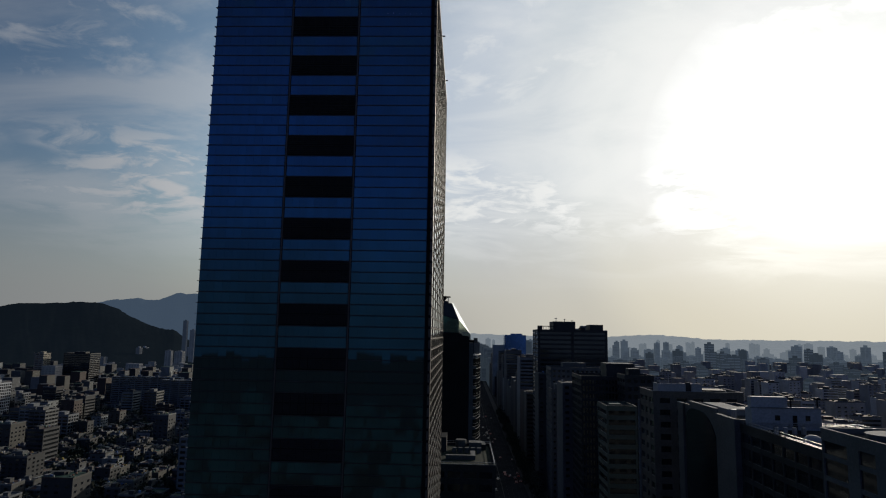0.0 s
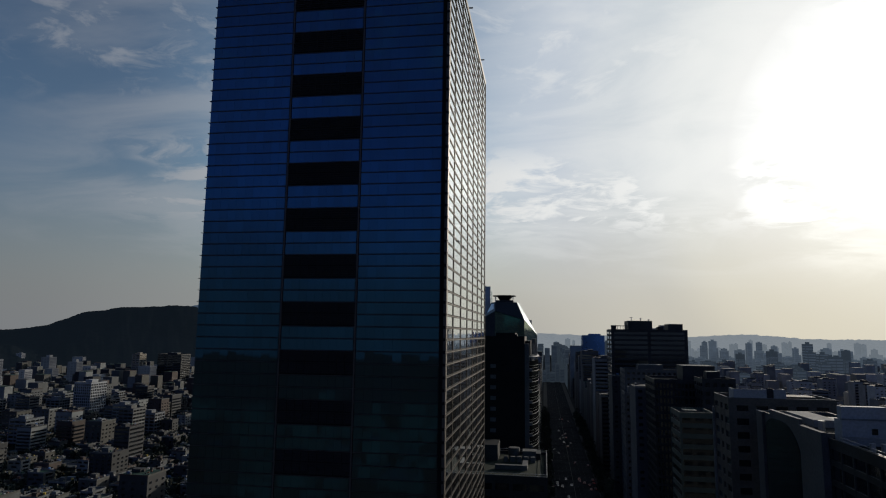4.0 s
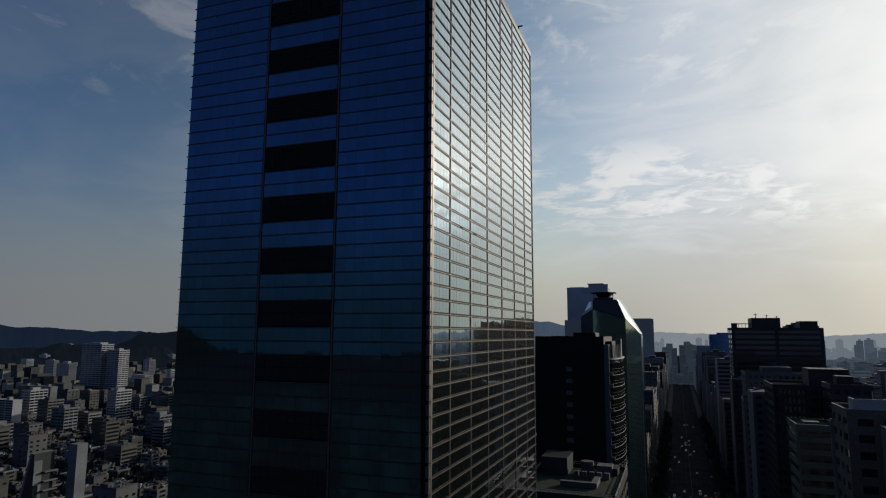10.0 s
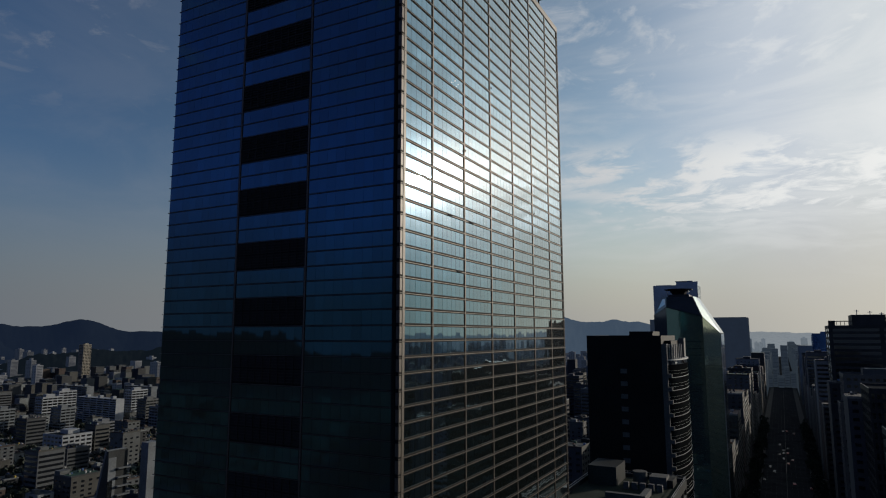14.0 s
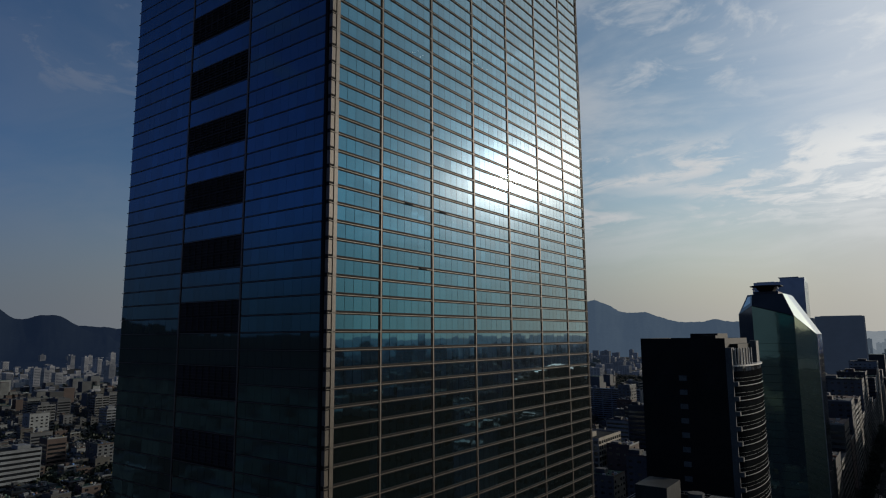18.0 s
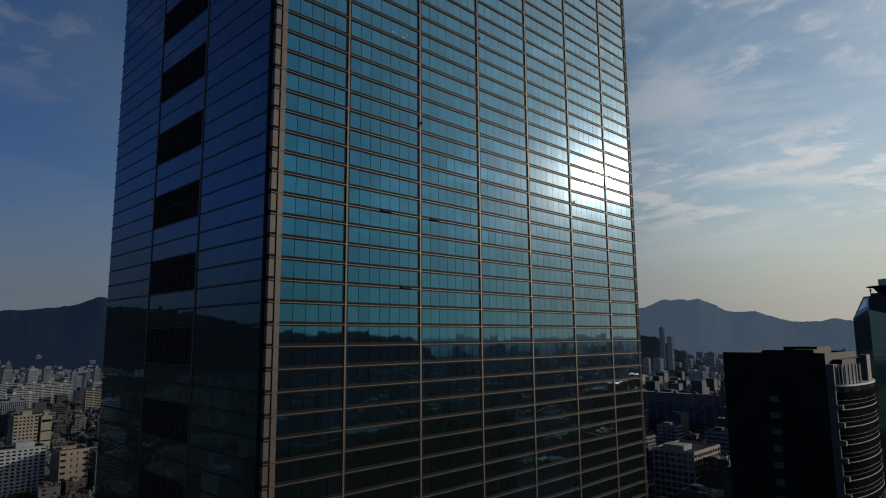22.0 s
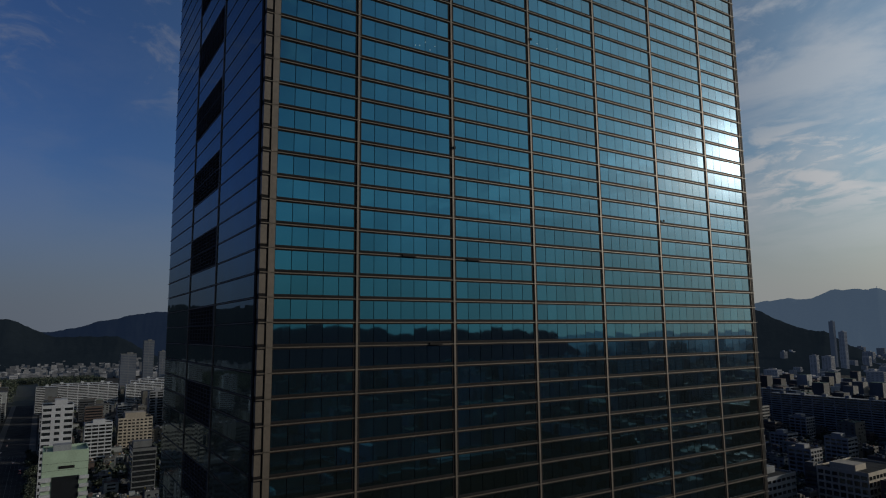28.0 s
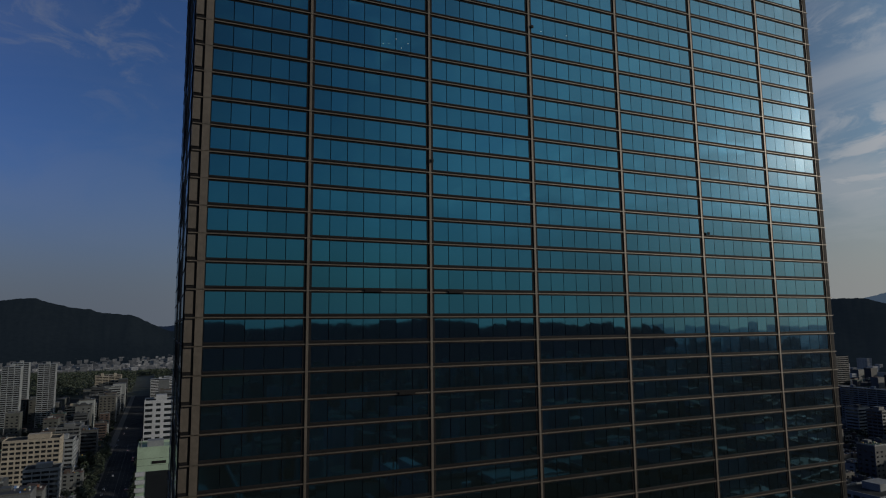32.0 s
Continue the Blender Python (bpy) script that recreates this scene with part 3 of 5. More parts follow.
def joined_panes(name, face, skip):
    v, f = [], []
    for r, b, c, w in pane_grid(face, skip):
        zb, zt = (Z0 + R * r + 0.27, Z0 + R * (r + 1) - 0.14) if face == "B" else (Z0 + R * r + 0.11, Z0 + R * (r + 1) - 0.11)
        tilt, swing = rng.gauss(0, 0.0022), rng.gauss(0, 0.0022)
        i = len(v)
        for du, dz in ((-1, -1), (1, -1), (1, 1), (-1, 1)):
            for back in (0, 0.1):
                off = IN + du * w / 2 * swing + dz * 0.8 * tilt + back
                z = zb if dz < 0 else zt
                v.append((XB - off, c + du * w / 2, z) if face == "B" else (c + du * w / 2, YA + off, z))
        f += [(i, i + 2, i + 4, i + 6), (i + 1, i + 3, i + 2, i), (i + 3, i + 5, i + 4, i + 2), (i + 5, i + 7, i + 6, i + 4), (i + 7, i + 1, i, i + 6)]
    me = bpy.data.meshes.new(name)
    me.from_pydata(v, [], f)
    me.materials.append(tower_glass_far if face == "B" else tower_glass_front_dimmed)
    ob = part(name, me, tower, "rows of blue reflective panes")
    ob["kind"] = "stuff"


joined_panes("window_panes", "B", near_b)
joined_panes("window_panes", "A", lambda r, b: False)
AJAR = {(2, 131), (2, 133), (6, 124), (5, 135)}  # sashes that stand slightly open: row, place along the face
pane_me = {}
for r, b, c, w in pane_grid("B", lambda r, b: not near_b(r, b)):
    if b not in pane_me:
        h = R - 0.41
        pane_me[b] = boxes("pane", [(-0.1, -w / 2, -h / 2, 0, w / 2, h / 2)], tower_glass)
    p = part("pane", pane_me[b], tower)
    p.location = (XB - IN, c, Z0 + R * (r + 0.5) + 0.065)
    ajar = 0.007 if (r, round(c)) in AJAR else 0.0
    p.rotation_euler = (0, rng.gauss(0, 0.0022), rng.gauss(0, 0.0022) + ajar)
side_me = boxes("rear_glass", [(XL + IN, YA + 1, 0, XL + IN + 0.1, YE - 1, ZTOP - 1.2), (XL + 1, YE - IN - 0.1, 0, XB - 1, YE - IN, ZTOP - 1.2)], tower_glass_far)
part("rear_glass", side_me, tower)
# mechanical louvres: two rows in every four of the middle bay
LX0, LX1 = -35.63, -22.62
back_me = boxes("louver_back", [(LX0, YA + 0.25, 0.3, LX1, YA + 0.35, 2 * R - 0.17)], louver_metal)
slat_me = boxes("slat", [(LX0, YA + 0.06, -0.05, LX1, YA + 0.3, 0.03)], louver_metal)
rail_me = boxes("louver_rail", [(LX0, YA + 0.05, -0.1, LX1, YA + 0.2, 0.1)], louver_metal)
post_me = boxes("post", [(-0.05, YA + 0.03, 0.3, 0.05, YA + 0.25, 2 * R - 0.17)], louver_metal)
for r in range(KLOW, KTOP):
    if r % 4 == 0:
        vent = part("louver", back_me, tower, "black ventilation louvre")
        vent.location.z = Z0 + R * r
        part("louver_rail", rail_me, vent, "black cover strip").location.z = R
        if r > -30:
            for i in range(9):
                part("slat", slat_me, vent).location.z = 0.45 + i * 0.41
            for i in range(1, 9):
                part("post", post_me, vent).location.x = LX0 + (LX1 - LX0) * i / 9

# small fittings of the glass wall
vent_me = boxes("open_vent", [(XB - 0.05, -0.7, -0.05, XB + 0.16, 0.7, 0.14)], gasket)
for y, k in ((133.4, 0), (140.87, 0), (136.34, -4)):
    part("open_vent", vent_me, tower, "dark open vent in the fin").location = (0, y, Z0 + R * k)
box_me = boxes("junction_box", [(XB, -0.11, -0.13, XB + 0.15, 0.11, 0.13)], gasket)
for y, k in ((138.75, 5.5), (170.8, 3.2), (149.4, 12.4)):
    part("junction_box", box_me, tower, "small dark box on the mullion").location = (0, y, Z0 + R * k)
dot_me = boxes("downlight", [(-0.03, -0.03, -0.025, 0.03, 0.03, 0.025)], downlight_glow)
for y, k in ((134.8, 10.35), (135.5, 10.6), (134.3, 10.3), (136.0, 10.25), (136.6, 10.5), (150.5, 12.3), (152.0, 12.2), (153.5, 12.35)):
    part("downlight", dot_me, tower, "tiny lit ceiling lamp behind glass").location = (XB - IN + 0.03, y, Z0 + R * k)
for i in range(7):
    part("downlight", dot_me, tower, "tiny lit ceiling lamp behind glass").location = (-16.5 + i * 1.15, YA + IN - 0.04, Z0 + R * (22.3 + 0.06 * (i % 2)))
davit_me = boxes("roof_davit", [(XB - 0.6, -0.15, 0, XB - 0.3, 0.15, 1.6), (XB - 0.6, -0.12, 1.4, XB + 0.6, 0.12, 1.65)], gasket)
for y in (150.0, 178.0):
    part("roof_davit", davit_me, tower, "small dark roof davit").location = (0, y, ZTOP)


# ---- generic blocks ----
def office(name, label, w, d, floors, fh, wall, glass, band=0.4, piers=(6, 4), pier_w=0.5, group="", crown=(), category="office building"):
    """A block round its own origin: a glass core, a spandrel at each floor, piers, parapet, roof boxes."""
    h = floors * fh
    t = thing(name, label, category, group)
    x0, y0, x1, y1 = -w / 2, -d / 2, w / 2, d / 2
    part("glazing", boxes("glazing", [(x0 + 0.3, y0 + 0.3, 0, x1 - 0.3, y1 - 0.3, h - 0.2)], glass), t, "dark window glass")
    me = boxes("spandrel", [(x0 + 0.05, y0 + 0.05, -fh * band / 2, x1 - 0.05, y1 - 0.05, fh * band / 2)], wall)
    for i in range(1, floors):
        part("spandrel", me, t).location.z = i * fh
    for n, along in ((piers[0], 0), (piers[1], 1)):
        for side in (0, 1):
            items = []
            for i in range(n + 1):
                if along == 0:
                    x, y = x0 + pier_w / 2 + (w - pier_w) * i / n, (y0 + 0.25, y1 - 0.25)[side]
                    items = [(x - pier_w / 2, y - 0.25, 0, x + pier_w / 2, y + 0.25, h)]
                else:
                    if i in (0, n):
                        continue
                    x, y = (x0 + 0.25, x1 - 0.25)[side], y0 + pier_w / 2 + (d - pier_w) * i / n
                    items = [(x - 0.25, y - pier_w / 2, 0, x + 0.25, y + pier_w / 2, h)]
                part("pier", boxes("pier", items, wall), t)
    part("parapet", boxes("parapet", ring(x0 - 0.05, y0 - 0.05, x1 + 0.05, y1 + 0.05, h - fh * 0.3, h + 1.0, 0.4), wall), t)
    part("roof_deck", boxes("roof_deck", [(x0 + 0.35, y0 + 0.35, h - 0.3, x1 - 0.35, y1 - 0.35, h + 0.05)], roof_gravel), t, "grey flat roof")
    for bx0, by0, bx1, by1, bh in crown or ((-0.25, -0.1, 0.15, 0.3, 4.0),):
        part("roof_house", boxes("roof_house", [(bx0 * w, by0 * d, h, bx1 * w, by1 * d, h + bh)], wall), t)
    return t


def put(t, x, y, turn=0.0, z=0.0):
    t.matrix_basis = pose(x, y, z, 0, 0, turn)
    return t

# ---- landmark blocks ----
def seat(x0, y0, x1, y1):
    """Middle, width and depth of a plan rectangle."""
    return (x0 + x1) / 2, (y0 + y1) / 2, x1 - x0, y1 - y0


FOOT = [(-56, 112, -2, 196)]  # plan rectangles that are taken


def block(rect, *args, **kw):
    x, y, w, d = seat(*rect)
    FOOT.append(rect)
    name, label = args[:2]
    return put(office(name, label, w, d, *args[2:], **kw), x, y)


def rail(parent, x0, y0, x1, y1, z, material, name="roof_rail"):
    """A light rail round a roof: posts and two bars."""
    bars = []
    for h in (0.6, 1.2):
        bars += ring(x0, y0, x1, y1, z + h - 0.06, z + h + 0.06, 0.12)
    for i in range(9):
        f = i / 8
        for y in (y0, y1 - 0.12):
            bars.append((x0 + (x1 - x0 - 0.12) * f, y, z, x0 + (x1 - x0 - 0.12) * f + 0.12, y + 0.12, z + 1.2))
    return part(name, boxes(name, bars, material), parent, "thin steel roof rail")


# dark block across the avenue with roof boxes and a frame
mid = block((66.4, 575, 129, 615), "dark_office_block", "dark stone office block with ribbon windows and roof boxes", 32, 4.05, dark_stone, black_glass, band=0.42, piers=(2, 2), pier_w=2.5,
            crown=((-0.26, -0.35, 0.06, 0.3, 8.5), (0.27, -0.35, 0.46, 0.1, 6.0), (0.15, -0.2, 0.22, 0.0, 3.5)))
part("roof_frame", boxes("roof_frame", [(-31, -20, 129.6, -27, -16, 134), (-31, -20, 133.2, -16, -19.4, 133.8)] + [(-31 + i * 2.4, -20, 129.6, -30.7 + i * 2.4, -19.6, 133.4) for i in range(7)], dark_stone), mid, "open steel roof frame")
for x, h in ((-12, 142), (-4, 141), (3, 140)):
    part("antenna", boxes("antenna", [(x, 0, 130, x + 0.5, 0.5, h), (x - 1.2, 0.1, h - 1, x + 1.6, 0.4, h - 0.7)], steel), mid, "thin roof antenna")
block((118, 660, 142, 690), "slim_grey_tower", "slim grey tower behind the dark block", 33, 4.0, grey_paint, black_glass, band=0.5, piers=(3, 3))

# black tower with rounded balconies
FOOT.append((-24, 262, 14, 300))
black = thing("black_tower", "black granite tower with a rounded balcony side", "office building", at=(0, 0, 0))
BX0, BX1, BY, BYE, BZ = -22.4, 2.0, 265.5, 296.0, 123.0
part("wall", boxes("wall", [(BX0, BY, 0, BX1, BYE, BZ)], black_stone), black, "plain black granite wall")
part("parapet", boxes("parapet", ring(BX0, BY, BX1, BYE, BZ, BZ + 1.2, 0.4), black_stone), black)
part("roof_deck", boxes("roof_deck", [(BX0 + 0.4, BY + 0.4, BZ, BX1 - 0.4, BYE - 0.4, BZ + 0.2)], roof_gravel), black)
part("roof_house", boxes("roof_house", [(-10, 275, BZ, -2, 288, BZ + 2.6), (-6, 268, BZ, -1, 273, BZ + 2.0)], black_stone), black)
part("side_pier", boxes("side_pier", [(BX1, BY - 0.3, 0, BX1 + 1.7, BY + 3, BZ - 1.5)], grey_stone), black, "pale grey stone pier")
part("side_pier", boxes("side_pier", [(BX1 + 2.2, BY + 23, 116.6, BX1 + 4.0, BY + 27, BZ + 0.3)], grey_stone), black, "grey stone crown pier")
FH = 4.1
win_me = boxes("window", [(-11.4, BY - 0.06, 1.1, -9.2, BY + 0.1, 2.6)], grey_stone)
for i in range(2, 28):
    part("window", win_me, black, "small pale window").location.z = i * FH


def bulge(grow, n=20):
    """Plan of the shallow bowed flank, grown outwards by some metres."""
    pts = [(BX1, BY + 0.6)]
    for i in range(n + 1):
        a = -1.5 + 3.0 * i / n
        pts.append((BX1 + 1.0 + (3.9 + grow) * math.cos(a), BY + 17.5 + (17.0 + grow) * math.sin(a)))
    pts.append((BX1, BY + 30))
    return pts


part("bay_glass", prism("bay_glass", bulge(0.0), 0, 116.2, black_glass), black, "dark curved glass bay")
rim = prism("balcony_rim", bulge(0.31), 0, 0.13, rim_metal)
thin = prism("balcony_rim", bulge(0.24), 0, 0.04, rim_metal)
front = prism("balcony_front", bulge(0.2), 0.16, 4.1, bay_dark)
stub = boxes("balcony_end", [(BX1 + 1.7, BY - 0.2, 0.0, BX1 + 2.9, BY + 1.0, 1.2)], grey_stone)
for i in range(4, 28):
    b = part("balcony", front, black, "bowed dark balcony")
    b.location.z = i * FH
    part("balcony_rim", rim, b, "bright metal rim")
    part("balcony_rim", thin, b, "thin metal rail").location.z = 1.2
    part("balcony_rim", thin, b, "thin metal rail").location.z = 2.2
    part("balcony_end", stub, b, "pale stone balcony end")
part("crown_rim", prism("crown_rim", bulge(0.5), 116.2, 116.6, rim_metal), black, "bright metal rim of the crown")
for i in range(8):
    a = -1.4 + i * 0.15
    x, y = BX1 + 1.0 + 3.7 * math.cos(a), BY + 17.5 + 16.6 * math.sin(a)
    part("crown_fin", boxes("crown_fin", [(x - 0.14, y - 0.3, 116.6, x + 0.14, y + 0.7, 121.4)], concrete), black, "upright pale stone fin")
part("crown_back", boxes("crown_back", [(BX1, BY + 6, 116.6, BX1 + 2.2, BYE - 2, BZ - 0.5)], black_stone), black)

# green glass tower with tapered top and helipad
FOOT.append((-38, 448, 6, 492))
green = thing("green_tower", "green glass tower with a tapered top and a helipad", "office building", at=(0, 0, 0))
plan = [(-24.0, 452.0), (-3.8, 452.0), (4.5, 466.0), (4.5, 490.0), (-33.0, 490.0), (-33.0, 462.0)]
eaves = [141.0, 135.0, 125.2, 125.2, 136.5, 136.5]
crest = [(-24.5, 457.5), (-9.2, 457.8), (-8.2, 463.0), (-8.2, 486.0), (-27.5, 486.0), (-27.5, 461.0)]
for k, name, mt, lb in ((0, "front_wall", green_glass, "green reflective glass front"), (1, "chamfer_wall", green_glass_brightened, "bright green glass chamfer"), (2, "side_wall", green_glass, "green glass flank"),
                        (3, "rear_wall", green_glass, ""), (4, "rear_wall", green_glass, ""), (5, "dark_facet", black_glass, "narrow dark glass facet")):
    e = (k + 1) % 6
    (ax, ay), (bx, by) = plan[k], plan[e]
    wall_me = bpy.data.meshes.new(name)
    mx, my = (ax + bx) / 2 + (-14 - (ax + bx) / 2) * 0.03, (ay + by) / 2 + (471 - (ay + by) / 2) * 0.03
    wall_me.from_pydata([(ax, ay, 0), (bx, by, 0), (bx, by, eaves[e]), (ax, ay, eaves[k]), (mx, my, 0), (mx, my, min(eaves[k], eaves[e]) - 1)], [], [(0, 1, 2, 3), (0, 4, 1), (0, 3, 5, 4), (1, 4, 5, 2), (3, 2, 5)])
    wall_me.materials.append(mt)
    part(name, wall_me, green, lb)
    (cx, cy), (dx, dy) = crest[k], crest[e]
    slope = bpy.data.meshes.new("sloped_roof")
    slope.from_pydata([(ax, ay, eaves[k]), (bx, by, eaves[e]), (dx, dy, 147.3), (cx, cy, 147.3), (ax, ay, eaves[k] - 0.4), (bx, by, eaves[e] - 0.4), (dx, dy, 146.9), (cx, cy, 146.9)], [],
                      [(0, 1, 2, 3), (7, 6, 5, 4), (0, 4, 5, 1), (1, 5, 6, 2), (2, 6, 7, 3), (3, 7, 4, 0)])
    slope.materials.append(black_glass if k in (0, 5) else green_glass_brightened)
    part("sloped_roof", slope, green, "sloping dark glass roof" if k in (0, 5) else "sloping green glass roof, colour brightened for its sky reflection")
part("roof_deck", prism("roof_deck", crest, 146.6, 147.2, dark_stone), green)
line_a = boxes("floor_line", [(-23.9, 451.94, -0.07, -3.9, 452.1, 0.07)], gasket)
line_b = boxes("floor_line", [(4.4, 466.2, -0.07, 4.56, 490, 0.07)], gasket)
for i in range(2, 30):
    part("floor_line", line_a, green, "thin dark floor line").location.z = i * 4.15
    part("floor_line", line_b, green, "thin dark floor line").location.z = i * 4.15
part("edge_trim", boxes("edge_trim", [(4.35, 465.8, 0, 4.75, 466.2, 125)], steel), green, "pale metal edge")
part("roof_house", boxes("roof_house", [(-24, 461, 147.2, -12, 480, 148.9)], dark_stone), green)
part("helipad", prism("helipad", [(-18.4 + 8.7 * math.cos(i * math.pi / 4 + 0.39), 467 + 8.7 * math.sin(i * math.pi / 4 + 0.39)) for i in range(8)], 151.9, 152.4, gasket), green, "flat dark octagonal helipad deck")
part("helipad_stem", prism("helipad_stem", [(-21.5, 463), (-15, 463), (-15, 471), (-21.5, 471)], 148.9, 151.9, gasket, [(-23.5, 461), (-13, 461), (-13, 473), (-23.5, 473)]), green, "dark spreading deck support")
for x in (-24.5, -12.2):
    part("roof_mast", boxes("roof_mast", [(x, 461, 147.2, x + 0.5, 461.5, 151.2), (x - 0.3, 460.8, 150.2, x + 0.8, 461.7, 150.6)], steel), green, "small roof beacon post")

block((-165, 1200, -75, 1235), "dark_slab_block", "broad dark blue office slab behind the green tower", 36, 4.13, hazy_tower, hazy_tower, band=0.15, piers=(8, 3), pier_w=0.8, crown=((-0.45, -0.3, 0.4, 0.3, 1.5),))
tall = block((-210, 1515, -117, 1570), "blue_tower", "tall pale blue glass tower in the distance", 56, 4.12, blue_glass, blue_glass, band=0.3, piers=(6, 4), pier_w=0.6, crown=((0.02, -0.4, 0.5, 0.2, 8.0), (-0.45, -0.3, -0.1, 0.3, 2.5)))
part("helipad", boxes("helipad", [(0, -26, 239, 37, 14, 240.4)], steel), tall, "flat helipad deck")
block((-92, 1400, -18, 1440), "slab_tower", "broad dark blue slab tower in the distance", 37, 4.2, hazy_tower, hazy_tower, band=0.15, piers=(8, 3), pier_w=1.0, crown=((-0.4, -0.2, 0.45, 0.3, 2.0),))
bb = block((82, 1270, 124, 1310), "blue_block", "deep blue glass block down the avenue", 30, 4.15, deep_blue_glass, deep_blue_glass, band=0.2, piers=(4, 3), pier_w=0.6, crown=((-0.2, -0.2, 0.35, 0.2, 4.0),))
block((84, 1225, 116, 1262), "pale_block", "pale concrete block below the blue block", 22, 4.0, concrete, black_glass, band=0.6, piers=(5, 4))

# east side of the avenue
brown = block((67, 229.5, 98.5, 246.5), "brown_office_block", "brown stone office block with wide deep windows", 25, 4.2, brown_stone, black_glass, band=0.52, piers=(5, 3), pier_w=2.3,
              crown=((0.12, -0.1, 0.4, 0.35, 1.2),))
for x0, x1 in ((-14.1, -4.3), (-2.2, 1.4)):
    part("white_screen", boxes("white_screen", [(x0, -8.4, 105.2, x1, -8.1, 108.8), (x0, -8.1, 105.2, x0 + 0.3, -3.0, 108.8), (x1 - 0.3, -8.1, 105.2, x1, -3.0, 108.8)], white_paint), brown, "white roof screen wall")
part("dark_screen", boxes("dark_screen", [(-4.2, -7.9, 105.2, -2.3, -7.5, 109.2)], dark_stone), brown, "dark roof panel between the screens")
part("roof_mast", boxes("roof_mast", [(-8.2, -2, 105, -8.0, -1.8, 110.4), (-3.3, -6, 105, -3.1, -5.8, 111)], steel), brown)
# pale strip added where the sun glints along the rear edge
part("edge_pilaster", boxes("edge_pilaster", [(-16.4, 8.6, 0, -15.8, 9.4, 101.5)], concrete), brown, "pale upright strip standing in for a sun glint on the edge")
part("parapet_cap", boxes("parapet_cap", ring(-15.9, -8.65, 15.9, 8.65, 106.0, 106.12, 0.5), concrete), brown, "pale parapet cap")
fin_b = block((67, 367, 101, 398), "finned_dark_block", "dark block with upright fins along its top", 25, 4.06, dark_stone, black_glass, band=0.35, piers=(18, 12), pier_w=0.8, crown=((0.0, -0.1, 0.49, 0.4, 7.8),))
block((86, 345, 101.5, 362), "dark_rear_block", "plain dark block with a lit roof edge", 25, 4.15, dark_stone, black_glass, band=0.5, piers=(4, 4), pier_w=1.4)
block((67.4, 496, 112, 526), "grey_office_block", "plain grey office block with small windows", 25, 4.0, grey_stone, black_glass, band=0.6, piers=(12, 10), pier_w=1.6)
block((64.5, 292.5, 78, 312), "striped_block", "dull block with pale green floor bands", 22, 4.23, dim_green, black_glass, band=0.45, piers=(1, 1), pier_w=0.8, crown=((-0.2, 0.1, 0.2, 0.4, 0.6),))
block((62, 454, 74.5, 470.5), "narrow_corner_block", "grey narrow block with a blank side", 21, 4.14, grey_stone, black_glass, band=0.6, piers=(4, 6), pier_w=1.4)
arch = block((72, 171.5, 90, 215.5), "arched_office_block", "grey stone office block with tall dark curved glass", 25, 4.116, grey_stone, black_glass, band=0.7, piers=(4, 3), pier_w=3.4, crown=((-0.1, -0.1, 0.25, 0.12, 1.5),))
# places along the west face: 0 is its middle, positive to the north
curve = [(-9.2, 0), (16.3, 0)] + [(8.5 + 7.8 * math.cos(i * math.pi / 12), 99.0 + 4.2 * math.sin(i * math.pi / 12)) for i in range(7)] + [(4.0 - 13.2 * math.sin(i * math.pi / 16), 92.0 + 11.2 * math.cos(i * math.pi / 16)) for i in range(9)]
me = bpy.data.meshes.new("curved_glass")
n = len(curve)
me.from_pydata([(-9.75, y, z) for y, z in curve] + [(-8.6, y, z) for y, z in curve], [], [tuple(reversed(range(n))), tuple(range(n, 2 * n))] + [(i, (i + 1) % n, n + (i + 1) % n, n + i) for i in range(n)])
me.materials.append(black_glass)
part("curved_glass", me, arch, "tall dark glass with a curved head")
part("stone_face", boxes("stone_face", [(-9.5, -22.1, 0, -8.7, 22.1, 103.9)], grey_stone), arch)
part("raised_parapet", boxes("raised_parapet", [(-9.6, -8.3, 103.9, -8.9, 12.6, 105.1)], grey_stone), arch, "raised stone parapet over the curved glass")
part("edge_pilaster", boxes("edge_pilaster", [(-10.2, 17.2, 0, -9.5, 22.1, 103.9)], grey_stone), arch, "broad stone pilaster")
part("edge_pilaster", boxes("edge_pilaster", [(-10.2, -22.1, 0, -9.5, -9.6, 103.9)], grey_stone), arch, "broad stone pilaster")
part("parapet_cap", boxes("parapet_cap", [(-9.75, -8.4, 105.1, -8.75, 12.7, 105.2), (-10.3, 17.0, 103.9, -9.3, 22.2, 104.0), (-10.3, -22.2, 103.9, -9.3, -9.5, 104.0)], concrete), arch, "pale parapet cap")
part("roof_plant_house", boxes("roof_plant_house", [(-5, -5, 102.9, 1, 14, 104.7)], concrete), arch, "pale rooftop plant house")
part("roof_fan", prism("roof_fan", [(-6 + 0.8 * math.cos(k * math.pi / 4), -12 + 0.8 * math.sin(k * math.pi / 4)) for k in range(8)], 102.9, 105.4, steel), arch, "round steel roof fan")
dark_mid = block((72.2, 133.2, 100, 171), "glass_infill_block", "dark glass block with white roof houses", 24, 4.25, dark_stone, black_glass, band=0.3, piers=(6, 7), crown=((0.3, -0.2, 0.45, 0.0, 1.5),))
part("roof_plant_house", boxes("roof_plant_house", [(-12.7, 14.9, 102, 4.8, 18.6, 107.4)], white_paint), dark_mid, "white rooftop plant house")
part("roof_plant_house", boxes("roof_plant_house", [(-12.0, 16.5, 107.4, -2.8, 18.6, 110.1)], white_paint), dark_mid, "white rooftop plant house")
part("roof_parapet", boxes("roof_parapet", [(-12.9, 14.7, 107.4, 5.0, 15.1, 107.7)], concrete), dark_mid, "pale roof edge")
